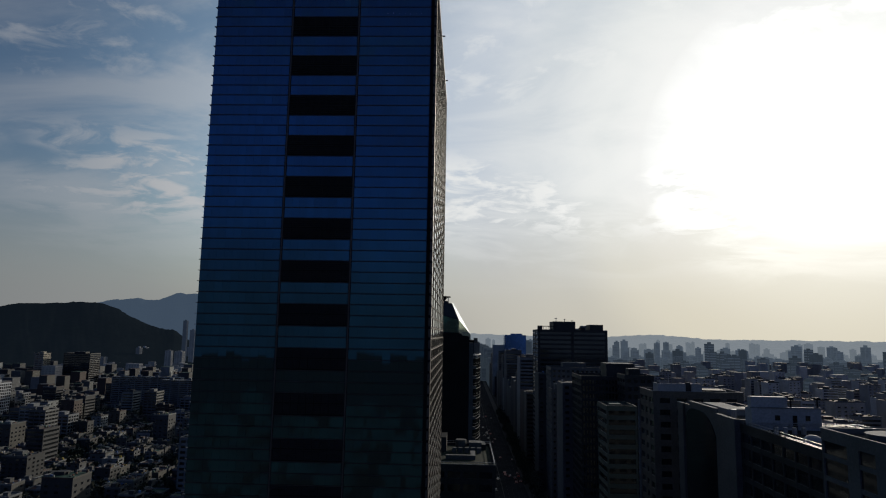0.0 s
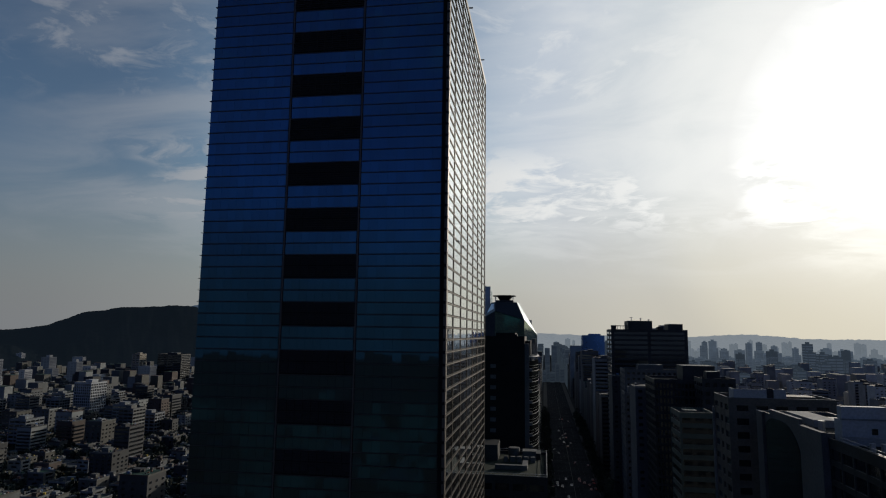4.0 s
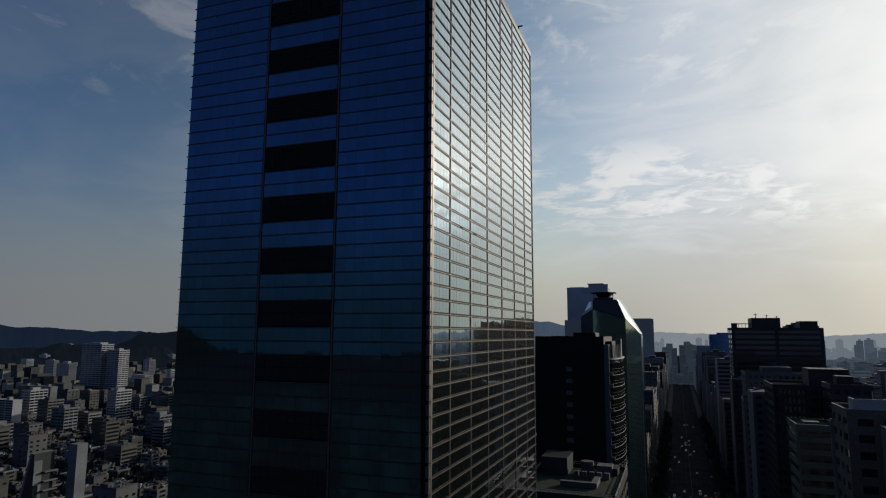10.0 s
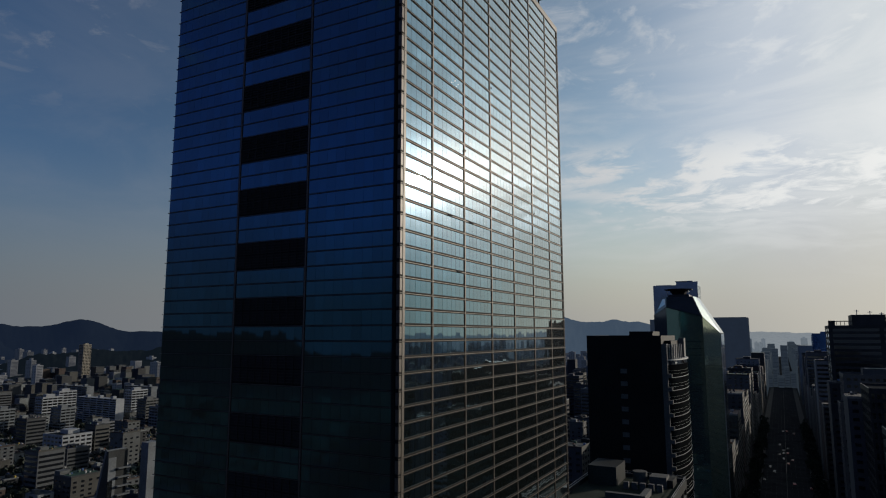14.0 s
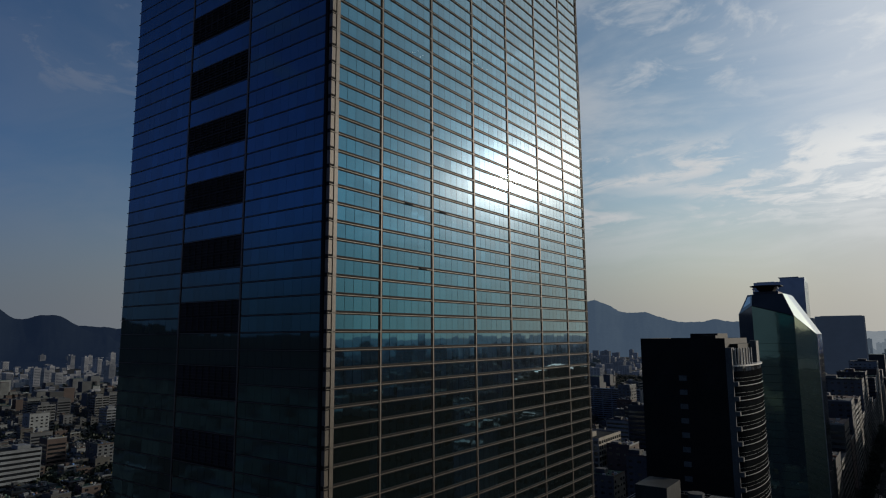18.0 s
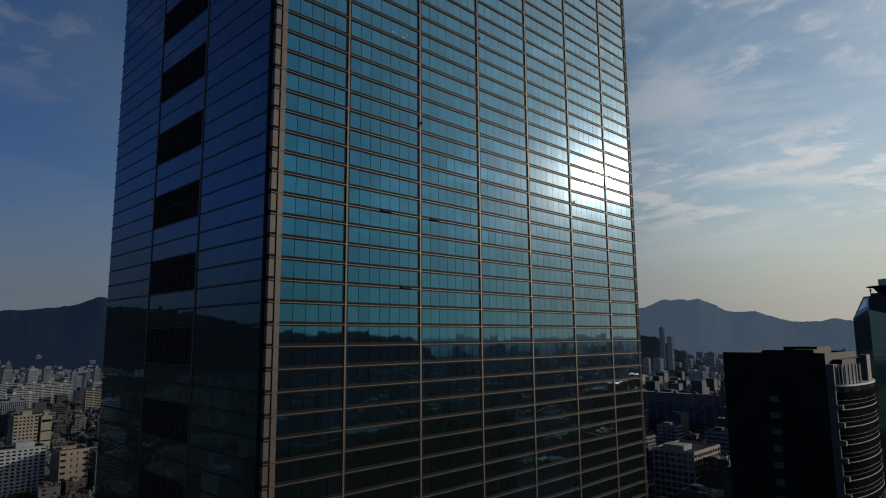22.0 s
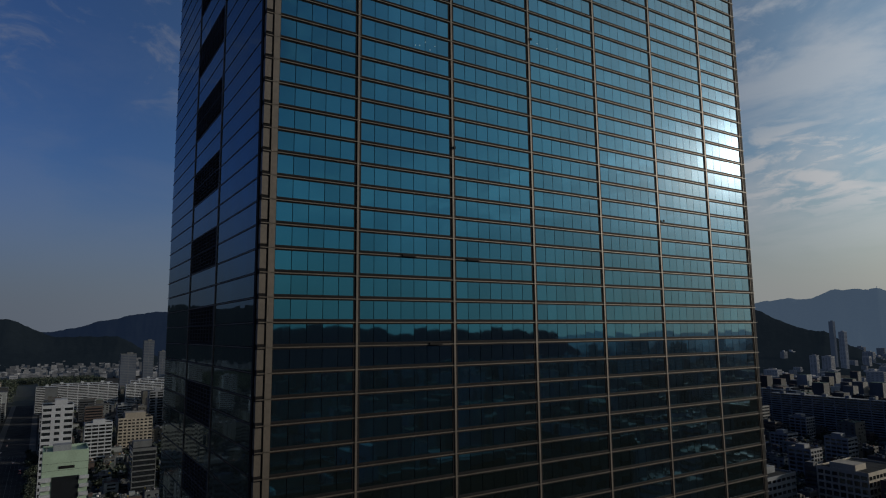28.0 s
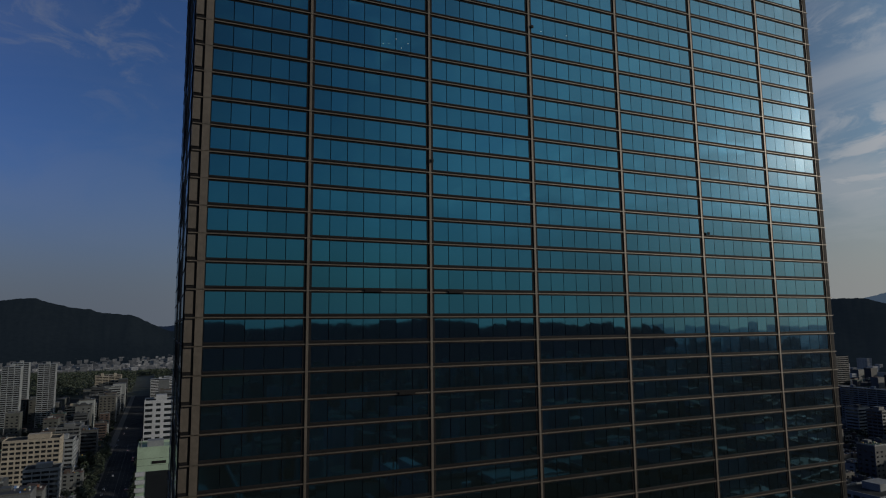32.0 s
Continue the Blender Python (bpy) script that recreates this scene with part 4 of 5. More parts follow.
for x0, x1, z0, z1 in ((-6.8, -5.6, 104.4, 105.7), (-2.4, -1.3, 102.1, 105.7), (0.8, 2.0, 104.4, 105.7)):
    part("plant_house_window", boxes("plant_house_window", [(x0, 14.82, z0, x1, 14.95, z1)], black_glass), dark_mid)
for x in (-2.5, 4.2):
    part("roof_post", boxes("roof_post", [(x, 15.5, 107.4, x + 0.3, 15.8, 110.2), (x - 0.35, 15.15, 109.6, x + 0.65, 16.15, 110.2)], gasket), dark_mid, "dark roof post with a lamp head")
rail(dark_mid, -13.7, -18.6, 13.7, 14.6, 102.6, steel)
for i in range(4):
    part("roof_fan", prism("roof_fan", [(-10 + i * 2.2 + 0.6 * math.cos(k * math.pi / 4), 8 + 0.6 * math.sin(k * math.pi / 4)) for k in range(8)], 102.0, 103.6, steel), dark_mid, "round steel roof fan")
dome = bpy.data.meshes.new("skylight")
bm = bmesh.new()
bmesh.ops.create_uvsphere(bm, u_segments=16, v_segments=8, radius=2.1, matrix=Matrix.Diagonal((1, 1, 0.8, 1)))
bm.to_mesh(dome)
bm.free()
dome.materials.append(white_paint)
part("skylight", dome, dark_mid, "white domed skylight").location = (-8.9, -6.3, 102.4)
col = block((72, 96, 112, 132.9), "columned_office_block", "grey office block with broad stone columns", 25, 4.25, grey_stone, black_glass, band=0.2, piers=(6, 4), pier_w=3.6, crown=((-0.1, -0.2, 0.3, 0.3, 1.2),))
part("roof_tray", prism("roof_tray", [(-10 + 6.5 * math.cos(k * math.pi / 8), 9 + 4.5 * math.sin(k * math.pi / 8)) for k in range(16)], 106.2, 107.5, grey_stone), col, "round-ended roof tank with a pale rim")
part("tray_rim", prism("tray_rim", [(-10 + 6.7 * math.cos(k * math.pi / 8), 9 + 4.7 * math.sin(k * math.pi / 8)) for k in range(16)], 107.5, 107.62, concrete), col, "pale rim")
part("parapet_cap", boxes("parapet_cap", ring(-20.1, -18.55, 20.1, 18.55, 107.25, 107.37, 0.5), concrete), col, "pale parapet cap")

# low block between the tower and the black tower
low = block((-16, 206, 10.2, 246), "low_office_block", "lower office block with plant on a green flat roof", 20, 4.15, dark_stone, black_glass, band=0.45, piers=(5, 7), pier_w=1.0, crown=((-0.42, 0.14, -0.12, 0.42, 5.2), (0.2, 0.25, 0.42, 0.42, 2.2)))
part("green_roof", boxes("green_roof", [(-12, -18, 83.05, 12, 18, 83.2)], roof_green), low, "green painted roof")
rail(low, -13, -20, 13, 20, 83.5, steel)
part("roof_duct", boxes("roof_duct", [(-3, -8, 83.2, 7, -6.4, 84.6), (5.4, -6.4, 83.2, 7, 1, 84.6)], grey_stone), low, "bent steel roof duct")
part("cooling_tower", prism("cooling_tower", [(2 + 2.0 * math.cos(k * math.pi / 6), 12 + 2.0 * math.sin(k * math.pi / 6)) for k in range(12)], 83.2, 86.6, grey_stone), low, "round grey cooling tower")
part("roof_shed", boxes("roof_shed", [(5, 9, 83.2, 9.5, 14, 86.0)], grey_stone), low)
for i in range(5):
    part("air_conditioner", boxes("air_conditioner", [(-1 + i * 2.2, 4, 83.2, 0.4 + i * 2.2, 5.2, 85.0)], grey_stone), low, "boxy roof air conditioner")

# a dark wood beyond the long slabs
WOOD = [(30 - r * math.sin(radians(19.2)), 60 + r * math.cos(radians(19.2))) for r in range(1060, 1960, 60)]
for x, y in WOOD:
    FOOT.append((x - 45, y - 30, x + 45, y + 30))

# west side
white = thing("white_blade_block", "white blade wall with a darker stepped block beside it", "office building", at=(0, 0, 0))
FOOT.append((-268, 232, -236, 272))
part("blade_wall", boxes("blade_wall", [(-246, 263.2, 0, -240.8, 269, 72)], concrete), white, "tall pale blank wall")
part("body", boxes("body", [(-262, 256, 0, -246, 269, 40)], dark_stone), white)
part("sloped_wing", prism("sloped_wing", [(-265, 246), (-246.05, 246), (-246.05, 256), (-265, 256)], 0, 70, dark_stone, [(-247.5, 246), (-246.05, 246), (-246.05, 256), (-247.5, 256)]), white, "sloping dark wing")
part("wing_rim", prism("wing_rim", [(-266.2, 246), (-264.9, 246), (-264.9, 256.1), (-266.2, 256.1)], 0, 70.4, concrete, [(-248.6, 246), (-247.2, 246), (-247.2, 256.1), (-248.6, 256.1)]), white, "pale rim along the slope")
part("wing_face", boxes("wing_face", [(-246.05, 246.2, 0, -245.9, 250.1, 67)], concrete), white, "pale upright face with slit windows")
slit = boxes("window", [(-246.0, -1.2, -4.5, -245.8, 1.2, 4.5)], black_glass)
for i in range(5):
    part("window", slit, white).location = (0, 247.4, 10 + i * 10.5)
ledge = boxes("ledge", [(-245.95, 250.2, 0, -244, 256.8, 0.5)], concrete)
for i in range(1, 16):
    part("ledge", ledge, white).location.z = i * 4.1

grn = thing("pale_green_block", "pale green panelled block with dark glass and white bands", "office building", at=(0, 0, 0))
FOOT.append((-356, 104, -326, 132))
part("body", boxes("body", [(-352, 108.5, 0, -331, 128.5, 77)], green_paint), grn, "pale green panelled walls")
part("dark_glass", boxes("dark_glass", [(-331.2, 113, 0, -330.6, 124.5, 66)], black_glass), grn, "tall dark glass front")
part("sign_bar", boxes("sign_bar", [(-331.1, 115.5, 69.6, -330.8, 122.5, 71)], gasket), grn, "dark unreadable sign")
part("panel_line", boxes("panel_line", [(-331.05, 108.5, 72.4 - i * 3.5, -330.93, 128.5, 72.5 - i * 3.5) for i in range(3)], gasket), grn)
band_me = boxes("white_band", [(-331, 108, 0, -329.6, 112.6, 2.0)], white_paint)
band2_me = boxes("white_band", [(-331, 124.9, 0, -329.6, 129, 1.6)], white_paint)
for i in range(1, 17):
    part("white_band", band_me, grn).location.z = i * 4.0
    part("white_band", band2_me, grn).location.z = i * 4.0
part("parapet", boxes("parapet", ring(-352, 108.5, -331, 128.5, 77, 78.3, 0.4), green_paint), grn)
part("roof_house", boxes("roof_house", [(-347, 113, 77, -340, 121, 80)], concrete), grn)
part("roof_mast", boxes("roof_mast", [(-334 - i * 3, 110, 77, -333.8 - i * 3, 110.2, 81) for i in range(4)], steel), grn)


def apartment(name, label, length, depth, floors, wall, along="y", group="white apartment slabs", fh=2.9, bays=8):
    """A slab of flats round its origin: long open galleries with bands, end walls, stair heads."""
    t = thing(name, label, "apartment building", group)
    h = floors * fh
    L, D = length / 2, depth / 2

    def bx(a0, d0, z0, a1, d1, z1):
        return (d0, a0, z0, d1, a1, z1) if along == "y" else (a0, -d1, z0, a1, -d0, z1)

    part("glazing", boxes("glazing", [bx(-L + 0.4, -D + 0.5, 0, L - 0.4, D - 0.5, h)], black_glass), t, "dark recessed windows")
    band_mesh = boxes("balcony_band", [bx(-L, -D, -0.15, L, D, 1.15)], wall)
    for i in range(floors):
        part("balcony_band", band_mesh, t).location.z = i * fh
    part("end_wall", boxes("end_wall", [bx(-L - 0.2, -D - 0.1, 0, -L + 0.4, D + 0.1, h + 0.6)], wall), t)
    part("end_wall", boxes("end_wall", [bx(L - 0.4, -D - 0.1, 0, L + 0.2, D + 0.1, h + 0.6)], wall), t)
    for i in range(1, bays):
        a = -L + 2 * L * i / bays
        part("party_wall", boxes("party_wall", [bx(a - 0.5, -D - 0.05, 0, a + 0.5, D + 0.05, h + 0.3)], wall), t)
    part("roof_slab", boxes("roof_slab", [bx(-L, -D, h, L, D, h + 0.5)], wall), t)
    for i in range(max(1, bays // 2)):
        a = -L + 2 * L * (i + 0.5) / max(1, bays // 2)
        part("stair_head", boxes("stair_head", [bx(a - 2.5, -2.5, h + 0.5, a + 2.5, 2.5, h + 3.6)], wall), t)
    return t


def flats(x, y, length, depth, floors, wall, along="y", bays=8, label="white apartment slab with long balcony bands", group="white apartment slabs"):
    t = apartment("apartment_slab", label, length, depth, floors, wall, along, group, bays=bays)
    w, d = (depth, length) if along == "y" else (length, depth)
    FOOT.append((x - w / 2 - 4, y - d / 2 - 4, x + w / 2 + 4, y + d / 2 + 4))
    return put(t, x, y)


flats(-1285, 166, 128, 12, 16, white_paint, bays=8)
for x, y, ln, fl in ((-1340, 175, 100, 16), (-1290, 290, 92, 15), (-1345, 305, 96, 16), (-1300, 400, 90, 15), (-1400, 330, 100, 16), (-1380, 430, 80, 16), (-1240, 345, 70, 13)):
    flats(x, y, ln, 12, fl, white_paint, bays=6)
flats(-800, 612, 84, 12, 13, white_paint, "x", 6)
for x, y, ln, fl in ((-1000, 700, 80, 14), (-930, 770, 70, 13)):
    flats(x, y, ln, 12, fl, concrete, "x", bays=6, label="pale grey apartment slab with long balcony bands")
flats(-1400, 24, 44, 12, 16, beige_paint, bays=4, label="sunlit beige apartment slab", group="beige apartment slabs")
flats(-1455, 20, 48, 12, 16, beige_paint, bays=4, label="sunlit beige apartment slab", group="beige apartment slabs")
for x, y in ((-1010, -70), (-1060, -35), (-960, -110), (-1130, -80)):
    flats(x, y, 22, 15, 31 if y > -100 else 25, concrete, bays=3, label="tall slim pale apartment tower", group="slim apartment towers")
flats(-357, 950, 190, 12, 17, concrete, "x", 14, "long pale apartment slab in shade", "shaded apartment slabs")
flats(-500, 1000, 110, 12, 17, concrete, "x", 9, "long pale apartment slab in shade", "shaded apartment slabs")
block((-176, 522, -146, 566), "beige_grid_block", "beige block with a grid of deep windows", 12, 4.1, beige_paint, black_glass, band=0.3, piers=(7, 10), pier_w=0.9, crown=((-0.3, -0.4, 0.2, -0.1, 3.5),))
block((-212, 478, -186, 516), "grey_white_block", "pale block with a white stair wall", 11, 4.0, concrete, black_glass, band=0.5, piers=(5, 7), pier_w=1.2)
block((-505, 108, -482, 127), "white_office_tower", "white office tower with dark window strips", 21, 4.1, white_paint, black_glass, band=0.5, piers=(3, 3), pier_w=2.4)
block((-625, -1, -602, 41), "beige_apartment_block", "broad beige block with a regular grid of windows", 12, 3.9, beige_paint, black_glass, band=0.45, piers=(5, 9), pier_w=1.2, category="apartment building")
block((-665, 20, -640, 47), "pale_office_block", "pale office block with dark ribbon windows", 10, 3.9, concrete, black_glass, band=0.5, piers=(3, 4), pier_w=1.0)
block((-760, 108, -730, 136), "banded_office_block", "grey office block with pale bands", 13, 3.9, grey_paint, black_glass, band=0.4, piers=(3, 3))
block((-562, 173, -538, 191), "dark_banded_block", "dark glass office block with grey bands", 10, 4.2, grey_stone, black_glass, band=0.25, piers=(1, 1), pier_w=0.8, crown=((-0.4, -0.4, -0.05, 0.4, 5.0),))
block((-590, 204, -566, 237), "white_apartment_block", "white block with paired small windows", 15, 2.77, white_paint, black_glass, band=0.5, piers=(5, 8), pier_w=1.6, category="apartment building")
block((-805, 185, -779, 221), "cream_stepped_block", "cream block with square windows", 11, 3.6, beige_paint, black_glass, band=0.5, piers=(6, 8), pier_w=1.6, crown=((-0.4, -0.3, 0.3, 0.3, 6.0),))
block((-820, 258.5, -794, 282), "cream_long_block", "cream block with small windows", 12, 3.75, beige_paint, black_glass, band=0.55, piers=(5, 6), pier_w=1.8)
block((-816, 285, -794, 295.5), "blank_gable_block", "narrow cream block with a nearly blank wall", 4, 10.6, beige_paint, black_glass, band=0.86, piers=(2, 1), pier_w=3.6)
block((-570, 242, -545, 263.5), "tan_block", "tan plastered block with a few small square windows", 8, 4.85, tan_plaster, black_glass, band=0.62, piers=(4, 4), pier_w=3.6, crown=((-0.4, -0.3, 0.0, 0.2, 1.5),))
block((-566, 268, -541, 306), "pale_banded_block", "broad office block with pale floor bands", 9, 4.0, concrete, black_glass, band=0.5, piers=(1, 1), pier_w=0.8, crown=((-0.3, 0.1, 0.2, 0.35, 3.0),))
flats(-1200, 468, 50, 12, 14, beige_paint, bays=4, label="sunlit beige apartment slab", group="beige apartment slabs")
block((-975, 273.5, -950, 302.5), "ribbed_block", "dark block with white upright ribs", 13, 3.8, concrete, black_glass, band=0.15, piers=(6, 13), pier_w=1.0)
block((-1010, 245, -990, 264), "dark_arched_block", "grey block with a dark glass centre", 13, 4.0, grey_paint, black_glass, band=0.3, piers=(2, 2), pier_w=3.0)
block((-612, 428, -580, 458), "white_five_floor_block", "white office block with dark square windows", 7, 3.9, white_paint, black_glass, band=0.5, piers=(5, 5), pier_w=1.6)
block((-890, 1390, -830, 1430), "black_far_block", "broad black office block far off", 17, 4.0, dark_stone, black_glass, band=0.4, piers=(3, 3))
block((-936, 1360, -916, 1385), "tan_far_tower", "tan stone tower far off", 17, 4.0, beige_paint, black_glass, band=0.7, piers=(2, 2), pier_w=2.0)
block((-632, 808, -606, 840), "white_ribbed_tower", "white tower with upright ribs", 13, 3.9, white_paint, black_glass, band=0.3, piers=(8, 9), pier_w=1.0)
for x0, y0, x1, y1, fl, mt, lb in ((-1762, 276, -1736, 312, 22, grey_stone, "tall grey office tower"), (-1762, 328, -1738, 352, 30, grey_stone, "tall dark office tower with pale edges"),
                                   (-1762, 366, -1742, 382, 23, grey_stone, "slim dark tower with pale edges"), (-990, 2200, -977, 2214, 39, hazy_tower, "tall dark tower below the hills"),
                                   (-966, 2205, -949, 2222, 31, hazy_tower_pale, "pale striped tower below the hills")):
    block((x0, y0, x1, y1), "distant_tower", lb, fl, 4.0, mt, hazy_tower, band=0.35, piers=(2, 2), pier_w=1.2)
block((-1624, 1093, -1604, 1115), "tan_grid_tower", "tan tower with a grid of windows", 25, 3.9, beige_paint, black_glass, band=0.45, piers=(4, 5), pier_w=1.4)
block((-1128, 1012, -1075, 1042), "white_hillside_block", "broad white block with dark ribbon windows on the wooded slope", 25, 3.9, white_paint, black_glass, band=0.55, piers=(5, 3), pier_w=1.2, crown=((-0.3, -0.3, 0.3, 0.3, 4.0),))
block((-1068, 1020, -1036, 1046), "white_hillside_block", "lower white block with dark ribbon windows on the wooded slope", 22, 3.9, white_paint, black_glass, band=0.55, piers=(3, 3), pier_w=1.2)


# ---- city fabric ----
def free(x, y, w, d, pad=2.0):
    x0, y0, x1, y1 = x - w / 2 - pad, y - d / 2 - pad, x + w / 2 + pad, y + d / 2 + pad
    if x1 > AX0 - 7 and x0 < AX1 + 7 or y1 > BY0 - 7 and y0 < BY1 + 7:
        return False
    return not any(x1 > a and x0 < c and y1 > b and y0 < e for a, b, c, e in FOOT)


def azimuth(x, y):
    """Degrees to the left of the avenue's direction, seen from over the crossing, and the distance."""
    return math.degrees(math.atan2(30 - x, y - 60)), math.hypot(x - 30, y - 60)


rng = random.Random(11)


def house(kind):
    """A small flat-roofed house of three to five floors, round its origin."""
    r = random.Random(100 + kind)
    w, d, fl = r.uniform(9, 15), r.uniform(9, 14), r.choice((3, 3, 4, 4, 5))
    h = fl * 3.0
    t = thing("house", "small flat-roofed town house with painted walls", "house", "low houses in the side streets")
    x0, y0, x1, y1 = -w / 2, -d / 2, w / 2, d / 2
    part("wall", boxes("wall", [(x0, y0, 0, x1, y1, h)], house_wall), t)
    part("parapet", boxes("parapet", ring(x0 - 0.1, y0 - 0.1, x1 + 0.1, y1 + 0.1, h - 0.2, h + 0.9, 0.25), concrete), t)
    part("roof_deck", boxes("roof_deck", [(x0 + 0.2, y0 + 0.2, h, x1 - 0.2, y1 - 0.2, h + 0.08)], roof_paint), t, "painted flat roof")
    sx, sy = r.uniform(x0 + 0.5, 0), r.uniform(y0 + 0.5, 0)
    part("stair_house", boxes("stair_house", [(sx, sy, h, sx + 3.4, sy + 3.0, h + 2.5), (sx - 0.2, sy - 0.2, h + 2.5, sx + 3.6, sy + 3.2, h + 2.7)], house_wall), t)
    if kind % 2:
        part("water_tank", prism("water_tank", [(x1 - 2 + 0.9 * math.cos(i * math.pi / 5), y1 - 2 + 0.9 * math.sin(i * math.pi / 5)) for i in range(10)], h + 0.08, h + 1.9, tank_plastic), t, "round plastic water tank")
    for f in range(fl):
        z = f * 3.0 + 1.0
        n = 1 + (kind + f) % 2
        for i in range(n):
            c = x0 + w * (i + 0.5) / n
            ww = min(w / n * 0.35, 2.4)
            part("window", boxes("window", [(c - ww, y0 - 0.06, z, c + ww, y0 + 0.1, z + 1.4)], black_glass), t)
        c, ww = 0.0, d * 0.28
        part("window", boxes("window", [(x1 - 0.1, c - ww, z, x1 + 0.06, c + ww, z + 1.4)], black_glass), t)
    return t


def midrise(kind):
    r = random.Random(300 + kind)
    wall = (grey_paint, concrete, grey_stone, white_paint, beige_paint, grey_stone)[kind % 6]
    label = ("grey office block with ribbon windows", "pale concrete office block with ribbon windows", "dark grey office block with regular windows",
             "white office block with regular dark windows", "beige office block with regular windows", "dark grey stone office block")[kind % 6]
    w, d, fl = r.uniform(16, 24), r.uniform(15, 26), (8, 9, 10, 12, 7, 11, 6, 9)[kind % 8]
    return office("side_street_block", label, w, d, fl, 3.7, wall, black_glass, r.uniform(0.35, 0.55), (r.randint(2, 4), r.randint(2, 4)), r.uniform(0.5, 1.4), "side street blocks",
                  ((-0.3, -0.2, 0.1, 0.25, 3.4),)), w, d, fl * 3.7


plots, taken = [], {}


def claim(x, y, w, d):
    """Take a plot if nothing stands there yet."""
    if not free(x, y, w, d):
        return False
    cx, cy = int(x // 40), int(y // 40)
    for i in (-1, 0, 1):
        for j in (-1, 0, 1):
            for px, py, pw, pd in taken.get((cx + i, cy + j), ()):
                if abs(px - x) < (pw + w) / 2 + 1.5 and abs(py - y) < (pd + d) / 2 + 1.5:
                    return False
    taken.setdefault((cx, cy), []).append((x, y, w, d))
    return True


def low_quarter(x, y):
    """The quarters of low houses between and before the larger western blocks."""
    k = (y - 83) / max(46 - x, 1)
    return -540 < x < -380 and 0.13 < k < 0.42 or -1180 < x <= -540 and 0.262 < k < 0.36 or -800 < x < -590 and 0.14 < k < 0.27


# mid-rise blocks as things of their own
made = 0
protos = []
for k in range(8):
    protos.append(midrise(k))
used = [False] * 8
tries = 0
while made < 46 and tries < 4000:
    tries += 1
    a, dist = rng.uniform(20, 106), rng.uniform(690, 1120)
    if tries % 3 == 0:
        x, y = rng.uniform(-950, -380), rng.choice((rng.uniform(104, 118), rng.uniform(26, 38)))
    else:
        x, y = 30 - dist * math.sin(radians(a)), 60 + dist * math.cos(radians(a))
    k = rng.randrange(8)
    t, w, d, h = protos[k]
    if low_quarter(x, y) or not claim(x, y, w, d):
        continue
    made += 1
    m = pose(x, y, 0, 0, 0, 0)
    if used[k]:
        copy_thing(t, m)
    else:
        t.matrix_basis = m
        used[k] = True
# town houses as things of their own
protos = [house(k) for k in range(12)]
used = [False] * 12
made = tries = 0
while made < 125 and tries < 6000:
    tries += 1
    a, dist = rng.uniform(22, 100), 330 + 330 * rng.random() ** 1.2
    x, y = 30 - dist * math.sin(radians(a)), 60 + dist * math.cos(radians(a))
    x, y = round(x / 17) * 17 + rng.uniform(-1, 1), round(y / 16) * 16 + rng.uniform(-1, 1)
    if not claim(x, y, 15, 14):
        continue
    made += 1
    k = rng.randrange(12)
    m = pose(x, y, 0, 0, 0, rng.choice((0, 0, 0, 3, -4)))
    if used[k]:
        copy_thing(protos[k], m)
    else:
        protos[k].matrix_basis = m
        used[k] = True

# the rest of the fabric, joined
annex_paint = mixed("annex_paint", [(0.039, 0.04524, 0.0517), (0.0702, 0.0783, 0.08272), (0.0234, 0.03915, 0.03384), (0.1092, 0.1175, 0.1175), (0.0507, 0.03915, 0.0329), (0.0273, 0.03219, 0.0376), (0.156, 0.174, 0.188), (0.0429, 0.0609, 0.0799), (0.0312, 0.05655, 0.047)], island=True)
clutter_paint = mixed("clutter_paint", [(0.3, 0.3, 0.3), (0.06, 0.12, 0.26), (0.12, 0.12, 0.12), (0.28, 0.2, 0.06), (0.07, 0.13, 0.09), (0.05, 0.05, 0.05), (0.4, 0.4, 0.39), (0.18, 0.08, 0.05)], island=True)
# sunward walls painted paler to imitate haze over their shaded sides
east_wall_paled = mixed("east_walls_paled_for_haze", [(0.27, 0.28, 0.29), (0.17, 0.17, 0.18), (0.34, 0.34, 0.34), (0.12, 0.125, 0.13), (0.23, 0.22, 0.21)], island=True)
# southern walls darkened so that their reflection in the tower front stays dim
south_wall_dimmed = mixed("south_walls_dimmed", [(0.0442, 0.04812, 0.04376), (0.03536, 0.03768, 0.03366), (0.039, 0.04348, 0.04095), (0.0494, 0.05392, 0.05049), (0.03224, 0.03594, 0.0359)], island=True)
walls, roofs, glass_bits, caps, south, east, bits, annexes = [], [], [], [], [], [], [], []


